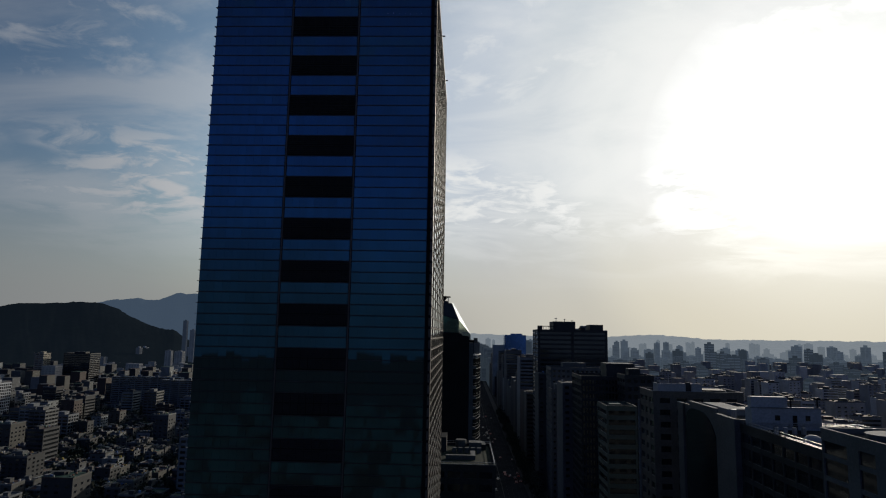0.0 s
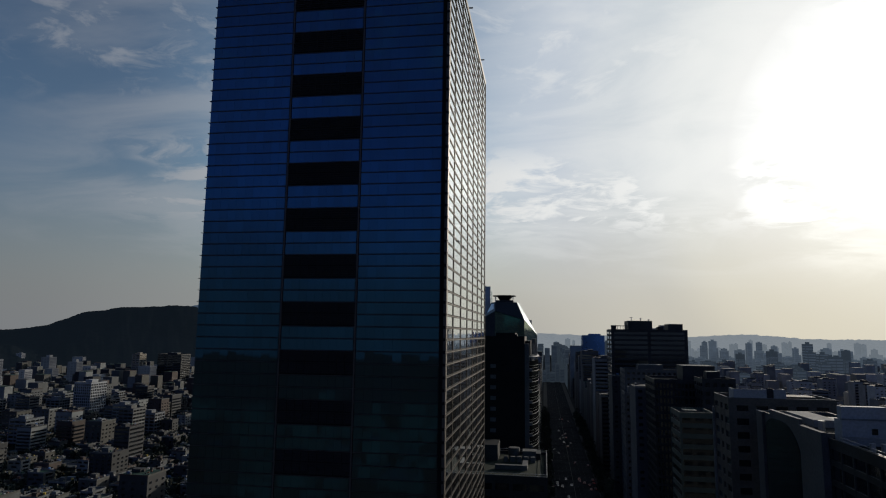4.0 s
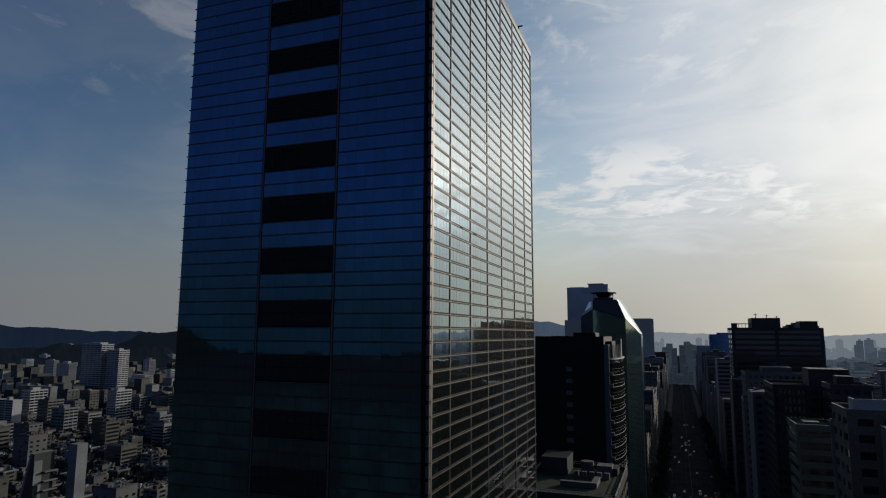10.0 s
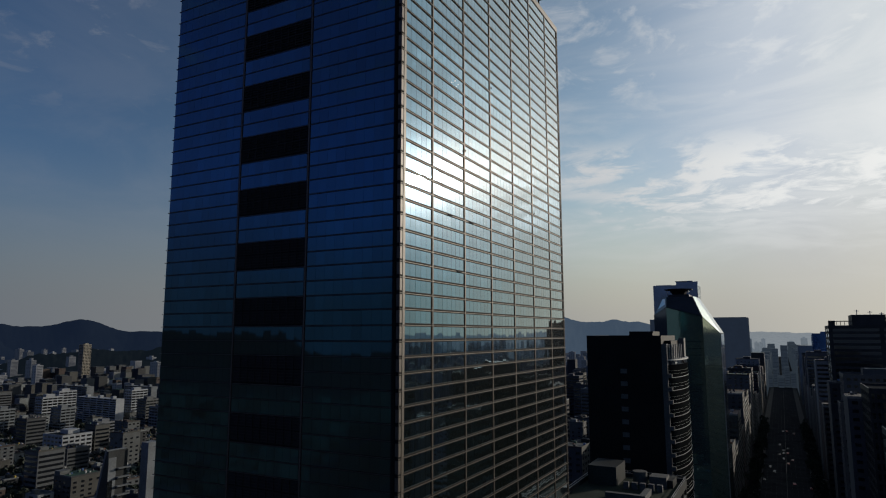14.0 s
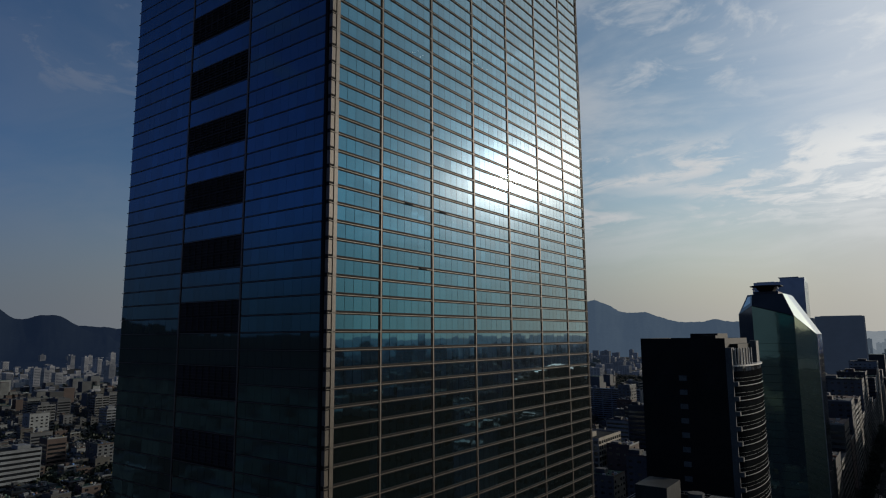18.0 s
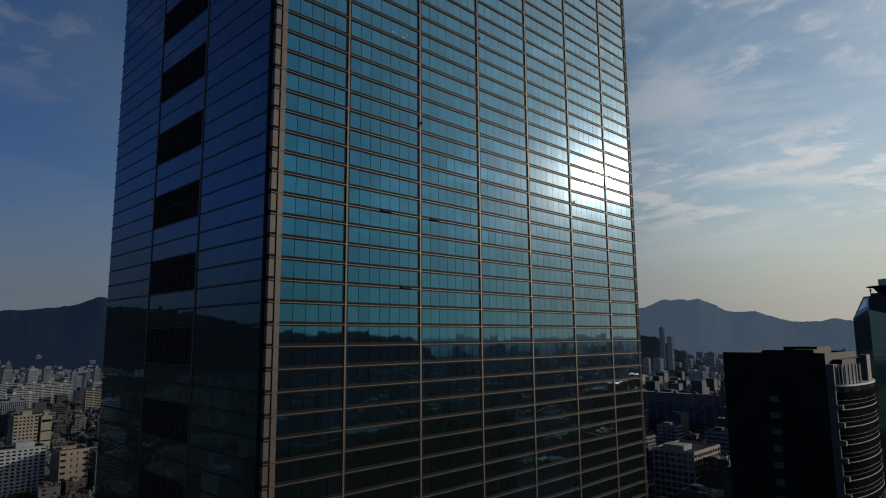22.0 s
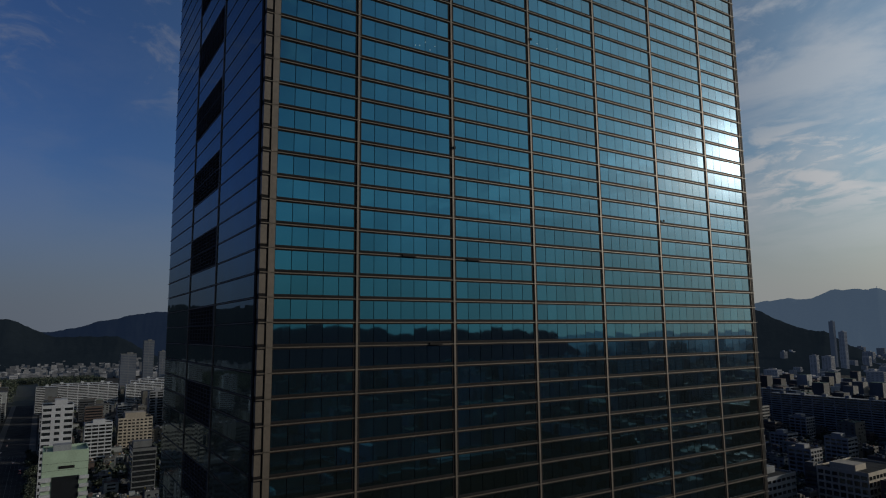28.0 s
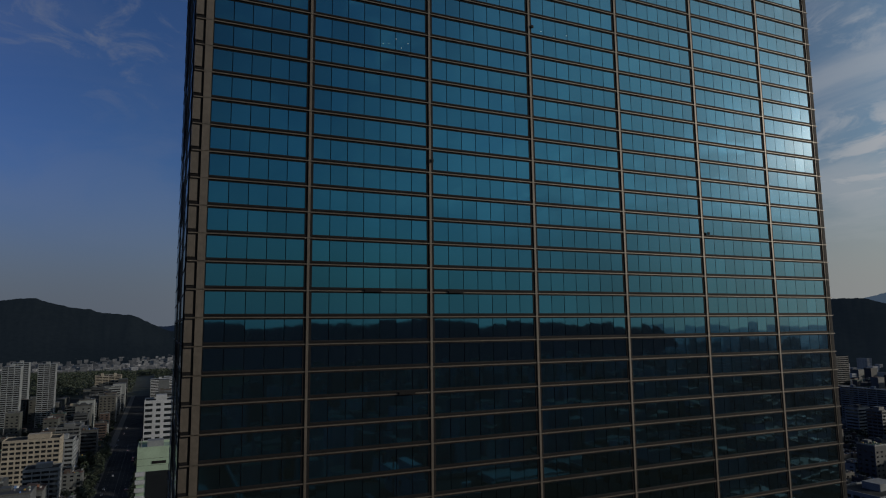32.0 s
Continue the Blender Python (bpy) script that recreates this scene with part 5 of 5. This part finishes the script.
def plain(x, y, w, d, h, detail):
    x0, y0, x1, y1 = x - w / 2, y - d / 2, x + w / 2, y + d / 2
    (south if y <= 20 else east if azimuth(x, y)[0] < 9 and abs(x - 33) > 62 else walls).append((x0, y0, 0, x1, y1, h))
    roofs.append((x0 + 0.3, y0 + 0.3, h, x1 - 0.3, y1 - 0.3, h + 0.25))
    if detail and math.hypot(x - 30, y - 60) < 850:
        for i in range(9):
            ux, uy, s = rng.uniform(x0 + 0.4, x1 - 1.4), rng.uniform(y0 + 0.4, y1 - 1.4), rng.uniform(0.5, 1.3)
            bits.append((ux, uy, h + 0.2, ux + s * rng.uniform(0.7, 2.2), uy + s, h + 0.25 + s * rng.uniform(0.5, 1.4)))
    if detail:
        sx, sy = rng.uniform(x0, x0 + w * 0.5), rng.uniform(y0, y0 + d * 0.5)
        caps.append((sx, sy, h, sx + w * 0.32, sy + d * 0.3, h + rng.uniform(1.8, 3.4)))
        for i in range(rng.randrange(2, 6)):
            ux, uy = rng.uniform(x0 + 0.6, x1 - 1.8), rng.uniform(y0 + 0.6, y1 - 1.8)
            caps.append((ux, uy, h + 0.2, ux + rng.uniform(0.7, 1.6), uy + rng.uniform(0.7, 1.6), h + rng.uniform(0.9, 2.2)))
        walls.append((x0 - 0.1, y0 - 0.1, h - 0.2, x1 + 0.1, y0 + 0.15, h + 0.9))
        walls.append((x1 - 0.15, y0 + 0.15, h - 0.2, x1 + 0.1, y1 + 0.1, h + 0.9))
        fh = 3.2 if h < 30 else 3.8
        for f in range(max(1, int(h / fh))):
            z = f * fh + 1.0
            if h > 22 and (int(x) % 2):
                glass_bits.append((x0 + 0.8, y0 - 0.08, z, x1 - 0.8, y0 + 0.1, z + fh * 0.48))
                glass_bits.append((x1 - 0.1, y0 + 0.8, z, x1 + 0.08, y1 - 0.8, z + fh * 0.48))
            else:
                for n, face in ((max(1, int(w / 5)), 0), (max(1, int(d / 5)), 1)):
                    for i in range(n):
                        if rng.random() < 0.12:
                            continue
                        if face == 0:
                            c = x0 + w * (i + 0.5) / n
                            glass_bits.append((c - 1.2, y0 - 0.08, z, c + 1.2, y0 + 0.1, z + 1.5))
                        else:
                            c = y0 + d * (i + 0.5) / n
                            glass_bits.append((x1 - 0.1, c - 1.2, z, x1 + 0.08, c + 1.2, z + 1.5))


def height(x, y, a, dist):
    r = rng.random()
    if abs(y - 72) < 62 and x < 0 or abs(x - 33) < 62 and y > 0:
        return rng.uniform(18, 48)
    if a < 20:
        return rng.uniform(22, 70) if r < 0.5 else rng.uniform(10, 26)
    return rng.uniform(8, 15) if r < 0.78 else rng.uniform(15, 38)


# canyon of the avenue
canyon = [(2, 1750, 0, 13, 1790, 30), (14, 1762, 0, 23, 1795, 42), (24, 1745, 0, 37, 1790, 26), (38, 1760, 0, 49, 1800, 48), (50, 1748, 0, 62, 1790, 36), (10, 2050, 0, 26, 2080, 84), (32, 2120, 0, 50, 2150, 92)]
for side in (0, 1):
    y = 505 if side == 0 else 300
    while y < 3900:
        d = rng.uniform(22, 42)
        w = rng.uniform(22, 36)
        x = AX0 - 10 - w / 2 if side == 0 else AX1 + 10 + w / 2
        h = rng.choice((rng.uniform(45, 70), rng.uniform(55, 88), rng.uniform(75, 104)))
        h *= 0.85 if side == 0 else 1.0
        if y > 1500:
            canyon.append((x - w / 2, y, 0, x + w / 2, y + d - 3, h * 0.85))
        elif claim(x, y + d / 2, w, d - 3):
            plain(x, y + d / 2, w, d - 4, h, y < 1300)
        y += d
FOOT.append((AX0 - 46, 1500, AX1 + 46, 3950))
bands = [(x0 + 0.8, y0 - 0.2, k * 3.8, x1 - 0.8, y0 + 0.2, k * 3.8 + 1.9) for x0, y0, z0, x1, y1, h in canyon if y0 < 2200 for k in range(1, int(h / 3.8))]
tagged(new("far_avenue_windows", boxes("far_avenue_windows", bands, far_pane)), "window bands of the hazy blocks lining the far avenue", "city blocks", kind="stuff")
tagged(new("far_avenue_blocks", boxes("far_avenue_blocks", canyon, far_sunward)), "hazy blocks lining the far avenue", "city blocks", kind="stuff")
gx = -1700.0
while gx < 1300:
    gy = -700.0
    while gy < 1750:
        x, y = gx + rng.uniform(-2, 2), gy + rng.uniform(-2, 2)
        a, dist = azimuth(x, y)
        gy += 19 if dist < 900 else 25
        street = int(gx // 19) % 5 == 0 or int(gy // 19) % 6 == 0
        if street or rng.random() < 0.06 or dist < 62:
            continue
        h = height(x, y, a, dist)
        if low_quarter(x, y):
            h = min(h, 8 + 0.25 * h)
        w, d = rng.uniform(10, 15.5), rng.uniform(10, 15.5)
        if h > 24:
            w, d = w * 1.5, d * 1.5
        if y < 45 and x > -380 and h > 40:
            h *= 0.6
        if x < -1460 and -500 < y < 260 or a < -80 and dist > 320:
            continue
        if claim(x, y, w, d):
            plain(x, y, w, d, h, dist < 1250 and (-35 < a < 108) and y > -150)
    gx += 19 if abs(gx) < 900 else 25
# sheds, annexes and yard walls squeezed between the near houses
while len(annexes) < 5200:
    a, dist = rng.uniform(15, 106), 270 + 620 * rng.random()
    x, y = 30 - dist * math.sin(radians(a)), 60 + dist * math.cos(radians(a))
    w, d, h = rng.uniform(2.0, 7.5), rng.uniform(2.0, 7.5), rng.uniform(2.6, 9.5)
    if not free(x, y, w, d, 0.5):
        continue
    annexes.append((x - w / 2, y - d / 2, 0, x + w / 2, y + d / 2, h))
    if rng.random() < 0.6:
        s = rng.uniform(0.6, 1.5)
        bits.append((x - s, y - s * 0.6, h, x + s * 0.4, y + s * 0.5, h + s))
for name, items, mt, lb in (("small_annexes", annexes, annex_paint, "low sheds and annexes squeezed between the houses"), ("roof_clutter", bits, clutter_paint, "tanks, boxes and vents scattered on the low roofs"), ("city_walls", walls, house_wall_far, "packed low and middle-rise city blocks with painted walls"), ("east_city_walls", east, east_wall_paled, "packed pale city blocks towards the sun"), ("south_city_walls", south, south_wall_dimmed, "packed dark city blocks beyond the cross street"), ("city_roofs", roofs, roof_paint_far, "flat painted roofs of the packed city blocks"),
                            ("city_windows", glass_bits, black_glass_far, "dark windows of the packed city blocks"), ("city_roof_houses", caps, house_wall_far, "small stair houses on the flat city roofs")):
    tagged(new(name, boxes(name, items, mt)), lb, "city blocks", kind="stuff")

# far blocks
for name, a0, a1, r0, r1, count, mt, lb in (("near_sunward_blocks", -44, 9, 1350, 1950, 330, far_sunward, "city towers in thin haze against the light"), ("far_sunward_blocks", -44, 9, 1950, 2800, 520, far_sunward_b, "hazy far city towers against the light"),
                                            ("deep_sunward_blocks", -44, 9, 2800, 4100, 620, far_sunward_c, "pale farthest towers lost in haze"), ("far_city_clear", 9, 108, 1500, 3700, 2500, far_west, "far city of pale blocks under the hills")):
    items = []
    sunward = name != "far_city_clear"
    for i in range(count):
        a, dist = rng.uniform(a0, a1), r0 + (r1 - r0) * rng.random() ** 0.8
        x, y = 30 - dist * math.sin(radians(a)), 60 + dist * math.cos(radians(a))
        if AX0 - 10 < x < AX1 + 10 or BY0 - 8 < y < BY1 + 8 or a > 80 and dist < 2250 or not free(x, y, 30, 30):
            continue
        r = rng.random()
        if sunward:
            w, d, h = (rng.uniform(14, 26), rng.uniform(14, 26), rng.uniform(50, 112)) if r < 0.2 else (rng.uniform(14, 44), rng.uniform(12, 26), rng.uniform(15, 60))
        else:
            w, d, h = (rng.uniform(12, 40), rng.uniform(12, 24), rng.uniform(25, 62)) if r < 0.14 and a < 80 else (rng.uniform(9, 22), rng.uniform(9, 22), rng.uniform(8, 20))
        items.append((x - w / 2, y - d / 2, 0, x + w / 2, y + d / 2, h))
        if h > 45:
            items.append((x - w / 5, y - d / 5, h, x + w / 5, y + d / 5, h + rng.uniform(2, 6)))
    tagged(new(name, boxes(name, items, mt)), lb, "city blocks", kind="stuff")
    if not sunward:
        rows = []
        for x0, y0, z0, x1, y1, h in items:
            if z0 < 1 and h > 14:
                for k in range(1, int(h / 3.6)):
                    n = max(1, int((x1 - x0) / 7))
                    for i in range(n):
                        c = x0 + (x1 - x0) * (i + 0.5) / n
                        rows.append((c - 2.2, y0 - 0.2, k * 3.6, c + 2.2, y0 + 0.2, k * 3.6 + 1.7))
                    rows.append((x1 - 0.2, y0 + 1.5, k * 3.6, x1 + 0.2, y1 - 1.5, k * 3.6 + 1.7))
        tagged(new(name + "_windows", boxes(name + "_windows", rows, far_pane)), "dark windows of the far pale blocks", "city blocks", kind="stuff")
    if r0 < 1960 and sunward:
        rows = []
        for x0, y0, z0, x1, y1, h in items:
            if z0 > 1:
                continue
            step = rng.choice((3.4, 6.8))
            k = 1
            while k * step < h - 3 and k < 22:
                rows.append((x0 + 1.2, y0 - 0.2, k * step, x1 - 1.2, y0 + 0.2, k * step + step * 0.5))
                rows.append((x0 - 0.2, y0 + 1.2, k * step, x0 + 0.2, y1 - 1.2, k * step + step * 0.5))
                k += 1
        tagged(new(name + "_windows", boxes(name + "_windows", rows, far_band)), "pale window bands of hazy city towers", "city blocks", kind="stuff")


# small houses of the town below the near western hill
town = []
for i in range(900):
    a, dist = rng.uniform(82, 106), rng.uniform(2280, 3000)
    x, y = 30 - dist * math.sin(radians(a)), 60 + dist * math.cos(radians(a))
    w, d, h = rng.uniform(8, 24), rng.uniform(8, 20), rng.uniform(7, 22)
    lift = max(0.0, dist - 2500) * 0.05
    town.append((x - w / 2, y - d / 2, -1, x + w / 2, y + d / 2, h + lift))
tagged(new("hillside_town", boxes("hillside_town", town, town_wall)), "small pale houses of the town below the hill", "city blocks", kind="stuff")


# ---- hills ----
def ridge(name, label, a0, a1, dist, depth, peaks, base, material, rough=6.0, seed=0):
    """A long wooded slope: peaks are (azimuth, elevation in degrees, width in degrees) over a base elevation."""
    na, nr = int((a1 - a0) * 9), 12
    v, f = [], []
    for i in range(na + 1):
        a = a0 + (a1 - a0) * i / na
        el = base + sum(e * math.exp(-((a - c) / w) ** 2) for c, e, w in peaks)
        top = max(4.0, EYE + dist * math.tan(radians(el)))
        end = min(1.0, (a - a0) / 4, (a1 - a) / 4)
        for j in range(nr + 1):
            u = j / nr
            r = dist - depth * (1 - u)
            s = radians(a)
            wob = noise.fractal(Vector((a * 0.8 + seed, u * 3.0, seed)), 0.9, 2.1, 5)
            wob += 0.3 * noise.fractal(Vector((a * 4.5 + seed, u * 5.0, seed + 7)), 0.8, 2.2, 3)
            z = top * max(end, 0.05) * (u ** 1.25) + wob * rough * (0.35 + u)
            v.append((30 - r * math.sin(s), 60 + r * math.cos(s), max(z, -0.5) if j else -2.0))
    for i in range(na):
        for j in range(nr):
            k = i * (nr + 1) + j
            f.append((k, k + nr + 1, k + nr + 2, k + 1))
    me = bpy.data.meshes.new(name)
    me.from_pydata(v, [], f)
    me.materials.append(material)
    me.polygons.foreach_set("use_smooth", [True] * len(f))
    tagged(new(name, me), label, "hill", kind="structure")


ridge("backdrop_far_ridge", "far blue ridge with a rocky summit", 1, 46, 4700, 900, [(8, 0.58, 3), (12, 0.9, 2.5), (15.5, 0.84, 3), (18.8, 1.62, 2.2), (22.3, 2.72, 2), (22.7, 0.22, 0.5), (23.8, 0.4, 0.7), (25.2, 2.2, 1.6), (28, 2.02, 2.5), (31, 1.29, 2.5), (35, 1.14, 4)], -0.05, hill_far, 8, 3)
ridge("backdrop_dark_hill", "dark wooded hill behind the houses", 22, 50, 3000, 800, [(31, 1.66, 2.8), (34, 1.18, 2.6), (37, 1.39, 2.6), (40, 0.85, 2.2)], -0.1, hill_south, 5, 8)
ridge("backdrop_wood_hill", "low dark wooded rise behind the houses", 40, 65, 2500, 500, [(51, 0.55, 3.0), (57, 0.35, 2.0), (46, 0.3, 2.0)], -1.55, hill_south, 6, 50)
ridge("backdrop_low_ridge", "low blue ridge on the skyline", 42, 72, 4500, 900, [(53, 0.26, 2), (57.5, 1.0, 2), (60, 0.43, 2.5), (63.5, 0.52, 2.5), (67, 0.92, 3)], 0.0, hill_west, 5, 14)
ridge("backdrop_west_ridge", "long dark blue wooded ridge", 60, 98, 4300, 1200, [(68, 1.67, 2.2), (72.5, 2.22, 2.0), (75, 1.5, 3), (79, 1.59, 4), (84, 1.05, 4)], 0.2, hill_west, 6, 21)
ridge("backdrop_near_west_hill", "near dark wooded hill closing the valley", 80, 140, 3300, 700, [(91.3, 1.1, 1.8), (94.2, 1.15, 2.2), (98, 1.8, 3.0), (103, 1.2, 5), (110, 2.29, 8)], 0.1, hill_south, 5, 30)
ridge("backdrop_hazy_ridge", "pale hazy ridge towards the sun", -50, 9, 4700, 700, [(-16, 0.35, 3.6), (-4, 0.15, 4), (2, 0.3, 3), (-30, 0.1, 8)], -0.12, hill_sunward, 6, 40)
# out of view: emissive ridge added for the green chamfer to mirror
ridge("backdrop_east_haze", "unseen glowing ridge added to brighten the green tower reflection", -142, -87, 1500, 500, [(-100, 0.5, 10), (-120, 0.4, 10)], -0.6, hill_sunward, 5, 60)
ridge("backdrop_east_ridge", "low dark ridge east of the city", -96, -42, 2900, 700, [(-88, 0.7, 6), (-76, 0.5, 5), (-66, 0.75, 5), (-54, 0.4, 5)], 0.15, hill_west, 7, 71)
for c, e in ((25.0, 2.75), (22.6, 3.0)):
    r = 4690
    x, y, z = 30 - r * math.sin(radians(c)), 60 + r * math.cos(radians(c)), EYE + r * math.tan(radians(e)) - 12
    mast = thing("summit_mast", "thin steel mast on the far summit", "mast", "summit masts", (x, y, z - 25))
    part("pole", boxes("pole", [(-0.7, -0.7, 0, 0.7, 0.7, 55)], hill_far), mast)
    part("hut", boxes("hut", [(-7, -6, 0, 6, 6, 28)], hill_far), mast)


# ---- trees ----
def leaf_cloud(name, spots, size, count, seed):
    """Many small leaf faces scattered round the given spots (x, y, z, radius)."""
    r = np.random.RandomState(seed)
    spots = np.array(spots, float)
    c = np.repeat(spots, count, axis=0)
    u = r.normal(size=(len(c), 3))
    u /= np.linalg.norm(u, axis=1)[:, None]
    mid_pts = c[:, :3] + u * (c[:, 3:4] * r.uniform(0.45, 1.08, (len(c), 1))) * [1, 1, 0.85]
    a, b = r.normal(size=(len(c), 3)), r.normal(size=(len(c), 3))
    s = size * r.uniform(0.6, 1.4, (len(c), 1))
    a, b = a / np.linalg.norm(a, axis=1)[:, None] * s, b / np.linalg.norm(b, axis=1)[:, None] * s
    v = np.stack([mid_pts - a, mid_pts + b, mid_pts + a, mid_pts - b], 1).reshape(-1, 3)
    f = np.arange(len(v)).reshape(-1, 4)
    me = bpy.data.meshes.new(name)
    me.from_pydata(v.tolist(), [], f.tolist())
    me.materials.append(leaf)
    return me


def street_tree(kind):
    r = random.Random(kind)
    h = r.uniform(11, 16)
    t = thing("street_tree", "dark leafy street tree beside the kerb", "tree", "street trees")
    trunk = prism("trunk", [(0.22 * math.cos(i), 0.22 * math.sin(i)) for i in np.arange(6) * math.pi / 3], 0, h * 0.6, bark, [(0.1 * math.cos(i), 0.1 * math.sin(i)) for i in np.arange(6) * math.pi / 3])
    part("trunk", trunk, t)
    spots = [(r.uniform(-2.6, 2.6), r.uniform(-2.6, 2.6), h * r.uniform(0.4, 0.95), r.uniform(1.8, 2.9)) for i in range(9)]
    for sx, sy, sz, sr in spots[:2]:
        v = [(0.08, 0, h * 0.35), (-0.08, 0.06, h * 0.35), (0, -0.08, h * 0.35), (sx, sy, sz)]
        me = bpy.data.meshes.new("limb")
        me.from_pydata(v, [], [(0, 1, 3), (1, 2, 3), (2, 0, 3), (0, 2, 1)])
        me.materials.append(bark)
        part("limb", me, t)
    part("crown", leaf_cloud("crown", spots, 0.45, 80, kind), t)
    return t


protos, first = [street_tree(k) for k in range(4)], [True] * 4
for i in range(40):
    for x in (AX0 - 3.5, AX1 + 3.5):
        y = 330 + i * 17 + rng.uniform(-3, 3)
        k = rng.randrange(4)
        m = pose(x + rng.uniform(-0.5, 0.5), y, 0.2, 0, 0, rng.uniform(0, 360))
        if first[k]:
            protos[k].matrix_basis, first[k] = m @ Matrix.Diagonal((1.3, 1.3, 1.25, 1)), False
        else:
            copy_thing(protos[k], m)
for i in range(26):
    for y in (BY0 - 3.5, BY1 + 3.5):
        x = -330 - i * 17 + rng.uniform(-3, 3)
        copy_thing(protos[rng.randrange(4)], pose(x, y, 0.2, 0, 0, rng.uniform(0, 360)))
spots = []
for i in range(4400):
    x, y = rng.uniform(-2250, -1440), rng.uniform(-520, 250)
    if BY0 - 10 < y < BY1 + 10 and x > -1900:
        continue
    lift = 16 * math.exp(-((x + 1750) / 300) ** 2)
    spots.append((x, y, 5 + lift + rng.uniform(-1, 3), rng.uniform(5, 9)))
for i in range(2600):
    a, dist = rng.uniform(12, 104), rng.uniform(320, 1300)
    x, y = 30 - dist * math.sin(radians(a)), 60 + dist * math.cos(radians(a))
    if claim(x, y, 4, 4):
        spots.append((x, y, rng.uniform(5, 7), rng.uniform(3.0, 5.0)))
# small garden trees in the gaps between the near houses
yard = random.Random(71)
for i in range(9000):
    a, dist = yard.uniform(14, 106), 250 + 750 * yard.random()
    x, y = 30 - dist * math.sin(radians(a)), 60 + dist * math.cos(radians(a))
    if claim(x, y, 1.5, 1.5):
        for k in range(yard.randint(1, 3)):
            spots.append((x + yard.uniform(-2, 2), y + yard.uniform(-2, 2), yard.uniform(4, 10), yard.uniform(1.8, 3.6)))
for x, y in WOOD:
    for i in range(34):
        spots.append((x + rng.uniform(-44, 44), y + rng.uniform(-29, 29), rng.uniform(6, 11), rng.uniform(4, 7)))
for i in range(160):
    spots.append((rng.uniform(-260, -100), rng.uniform(640, 820), 5, rng.uniform(4, 6)))
wood = new("woods", leaf_cloud("woods", spots, 1.25, 40, 9))
tagged(wood, "dark green woods and garden trees among the blocks", "trees", kind="stuff")
knoll = bpy.data.meshes.new("wooded_knoll")
kv, kf = [], []
for i in range(31):
    for j in range(31):
        x, y = -2280 + 830 * i / 30, -540 + 800 * j / 30
        kv.append((x, y, 15 * math.exp(-((x + 1750) / 300) ** 2) * min(1, i / 4, (30 - i) / 4, j / 4, (30 - j) / 4) - 0.3))
for i in range(30):
    for j in range(30):
        k = i * 31 + j
        kf.append((k, k + 31, k + 32, k + 1))
knoll.from_pydata(kv, [], kf)
knoll.materials.append(wood_leaf)
tagged(new("wooded_ground", knoll), "gently raised wooded ground", "ground", kind="structure")


# ---- traffic ----
def car(kind):
    t = thing("car", "small passenger car on the asphalt", "car", "cars in traffic")
    L, W = 2.25, 0.9
    body = [(-L, 0.3), (L, 0.3), (L, 0.75), (L * 0.45, 0.95), (L * 0.2, 1.42), (-L * 0.5, 1.42), (-L * 0.8, 1.0), (-L, 0.95)]
    me = bpy.data.meshes.new("body")
    n = len(body)
    me.from_pydata([(-W, y, z) for y, z in body] + [(W, y, z) for y, z in body], [], [tuple(range(n)), tuple(reversed(range(n, 2 * n)))] + [(i, n + i, n + (i + 1) % n, (i + 1) % n) for i in range(n)])
    me.materials.append(car_paint)
    part("body", me, t)
    part("windscreen", boxes("windscreen", [(-W - 0.02, -L * 0.45, 1.02, W + 0.02, L * 0.18, 1.34)], black_glass), t, "dark car windows")
    for y in (-1.4, 1.4):
        for x in (-W, W):
            wh = prism("wheel", [(0.32 * math.cos(i * math.pi / 5), 0.32 * math.sin(i * math.pi / 5)) for i in range(10)], -0.1, 0.1, rubber)
            o = part("wheel", wh, t)
            o.rotation_euler, o.location = (0, math.pi / 2, 0), (x * 0.95, y, 0.32)
    part("head_lamp", boxes("head_lamp", [(-0.8, L - 0.05, 0.55, -0.45, L + 0.03, 0.72), (0.45, L - 0.05, 0.55, 0.8, L + 0.03, 0.72)], lamp_white), t)
    part("tail_lamp", boxes("tail_lamp", [(-0.85, -L - 0.03, 0.65, -0.5, -L + 0.05, 0.85), (0.5, -L - 0.03, 0.65, 0.85, -L + 0.05, 0.85)], lamp_red), t)
    return t


first_car = car(0)
spots = []
while len(spots) < 46:
    lane = rng.randrange(10)
    if len(spots) < 32:
        x, y = AX0 + 1.9 + lane * 3.8, rng.choice((rng.uniform(430, 1000), rng.uniform(780, 860), rng.uniform(560, 600)))
        turn = 180 if lane < 5 else 0
    else:
        x, y = rng.uniform(-1000, -330), BY0 + 1.8 + (lane % 8) * 3.6
        turn = 90 if lane % 8 >= 4 else -90
    if all(abs(x - a) > 2.5 and abs(y - b) > 1 or abs(y - b) > 7 or abs(x - a) > 7 for a, b, c in spots):
        spots.append((x, y, turn))
for i, (x, y, turn) in enumerate(spots):
    m = pose(x, y, 0.07, 0, 0, turn)
    if i == 0:
        first_car.matrix_basis = m
    else:
        copy_thing(first_car, m)
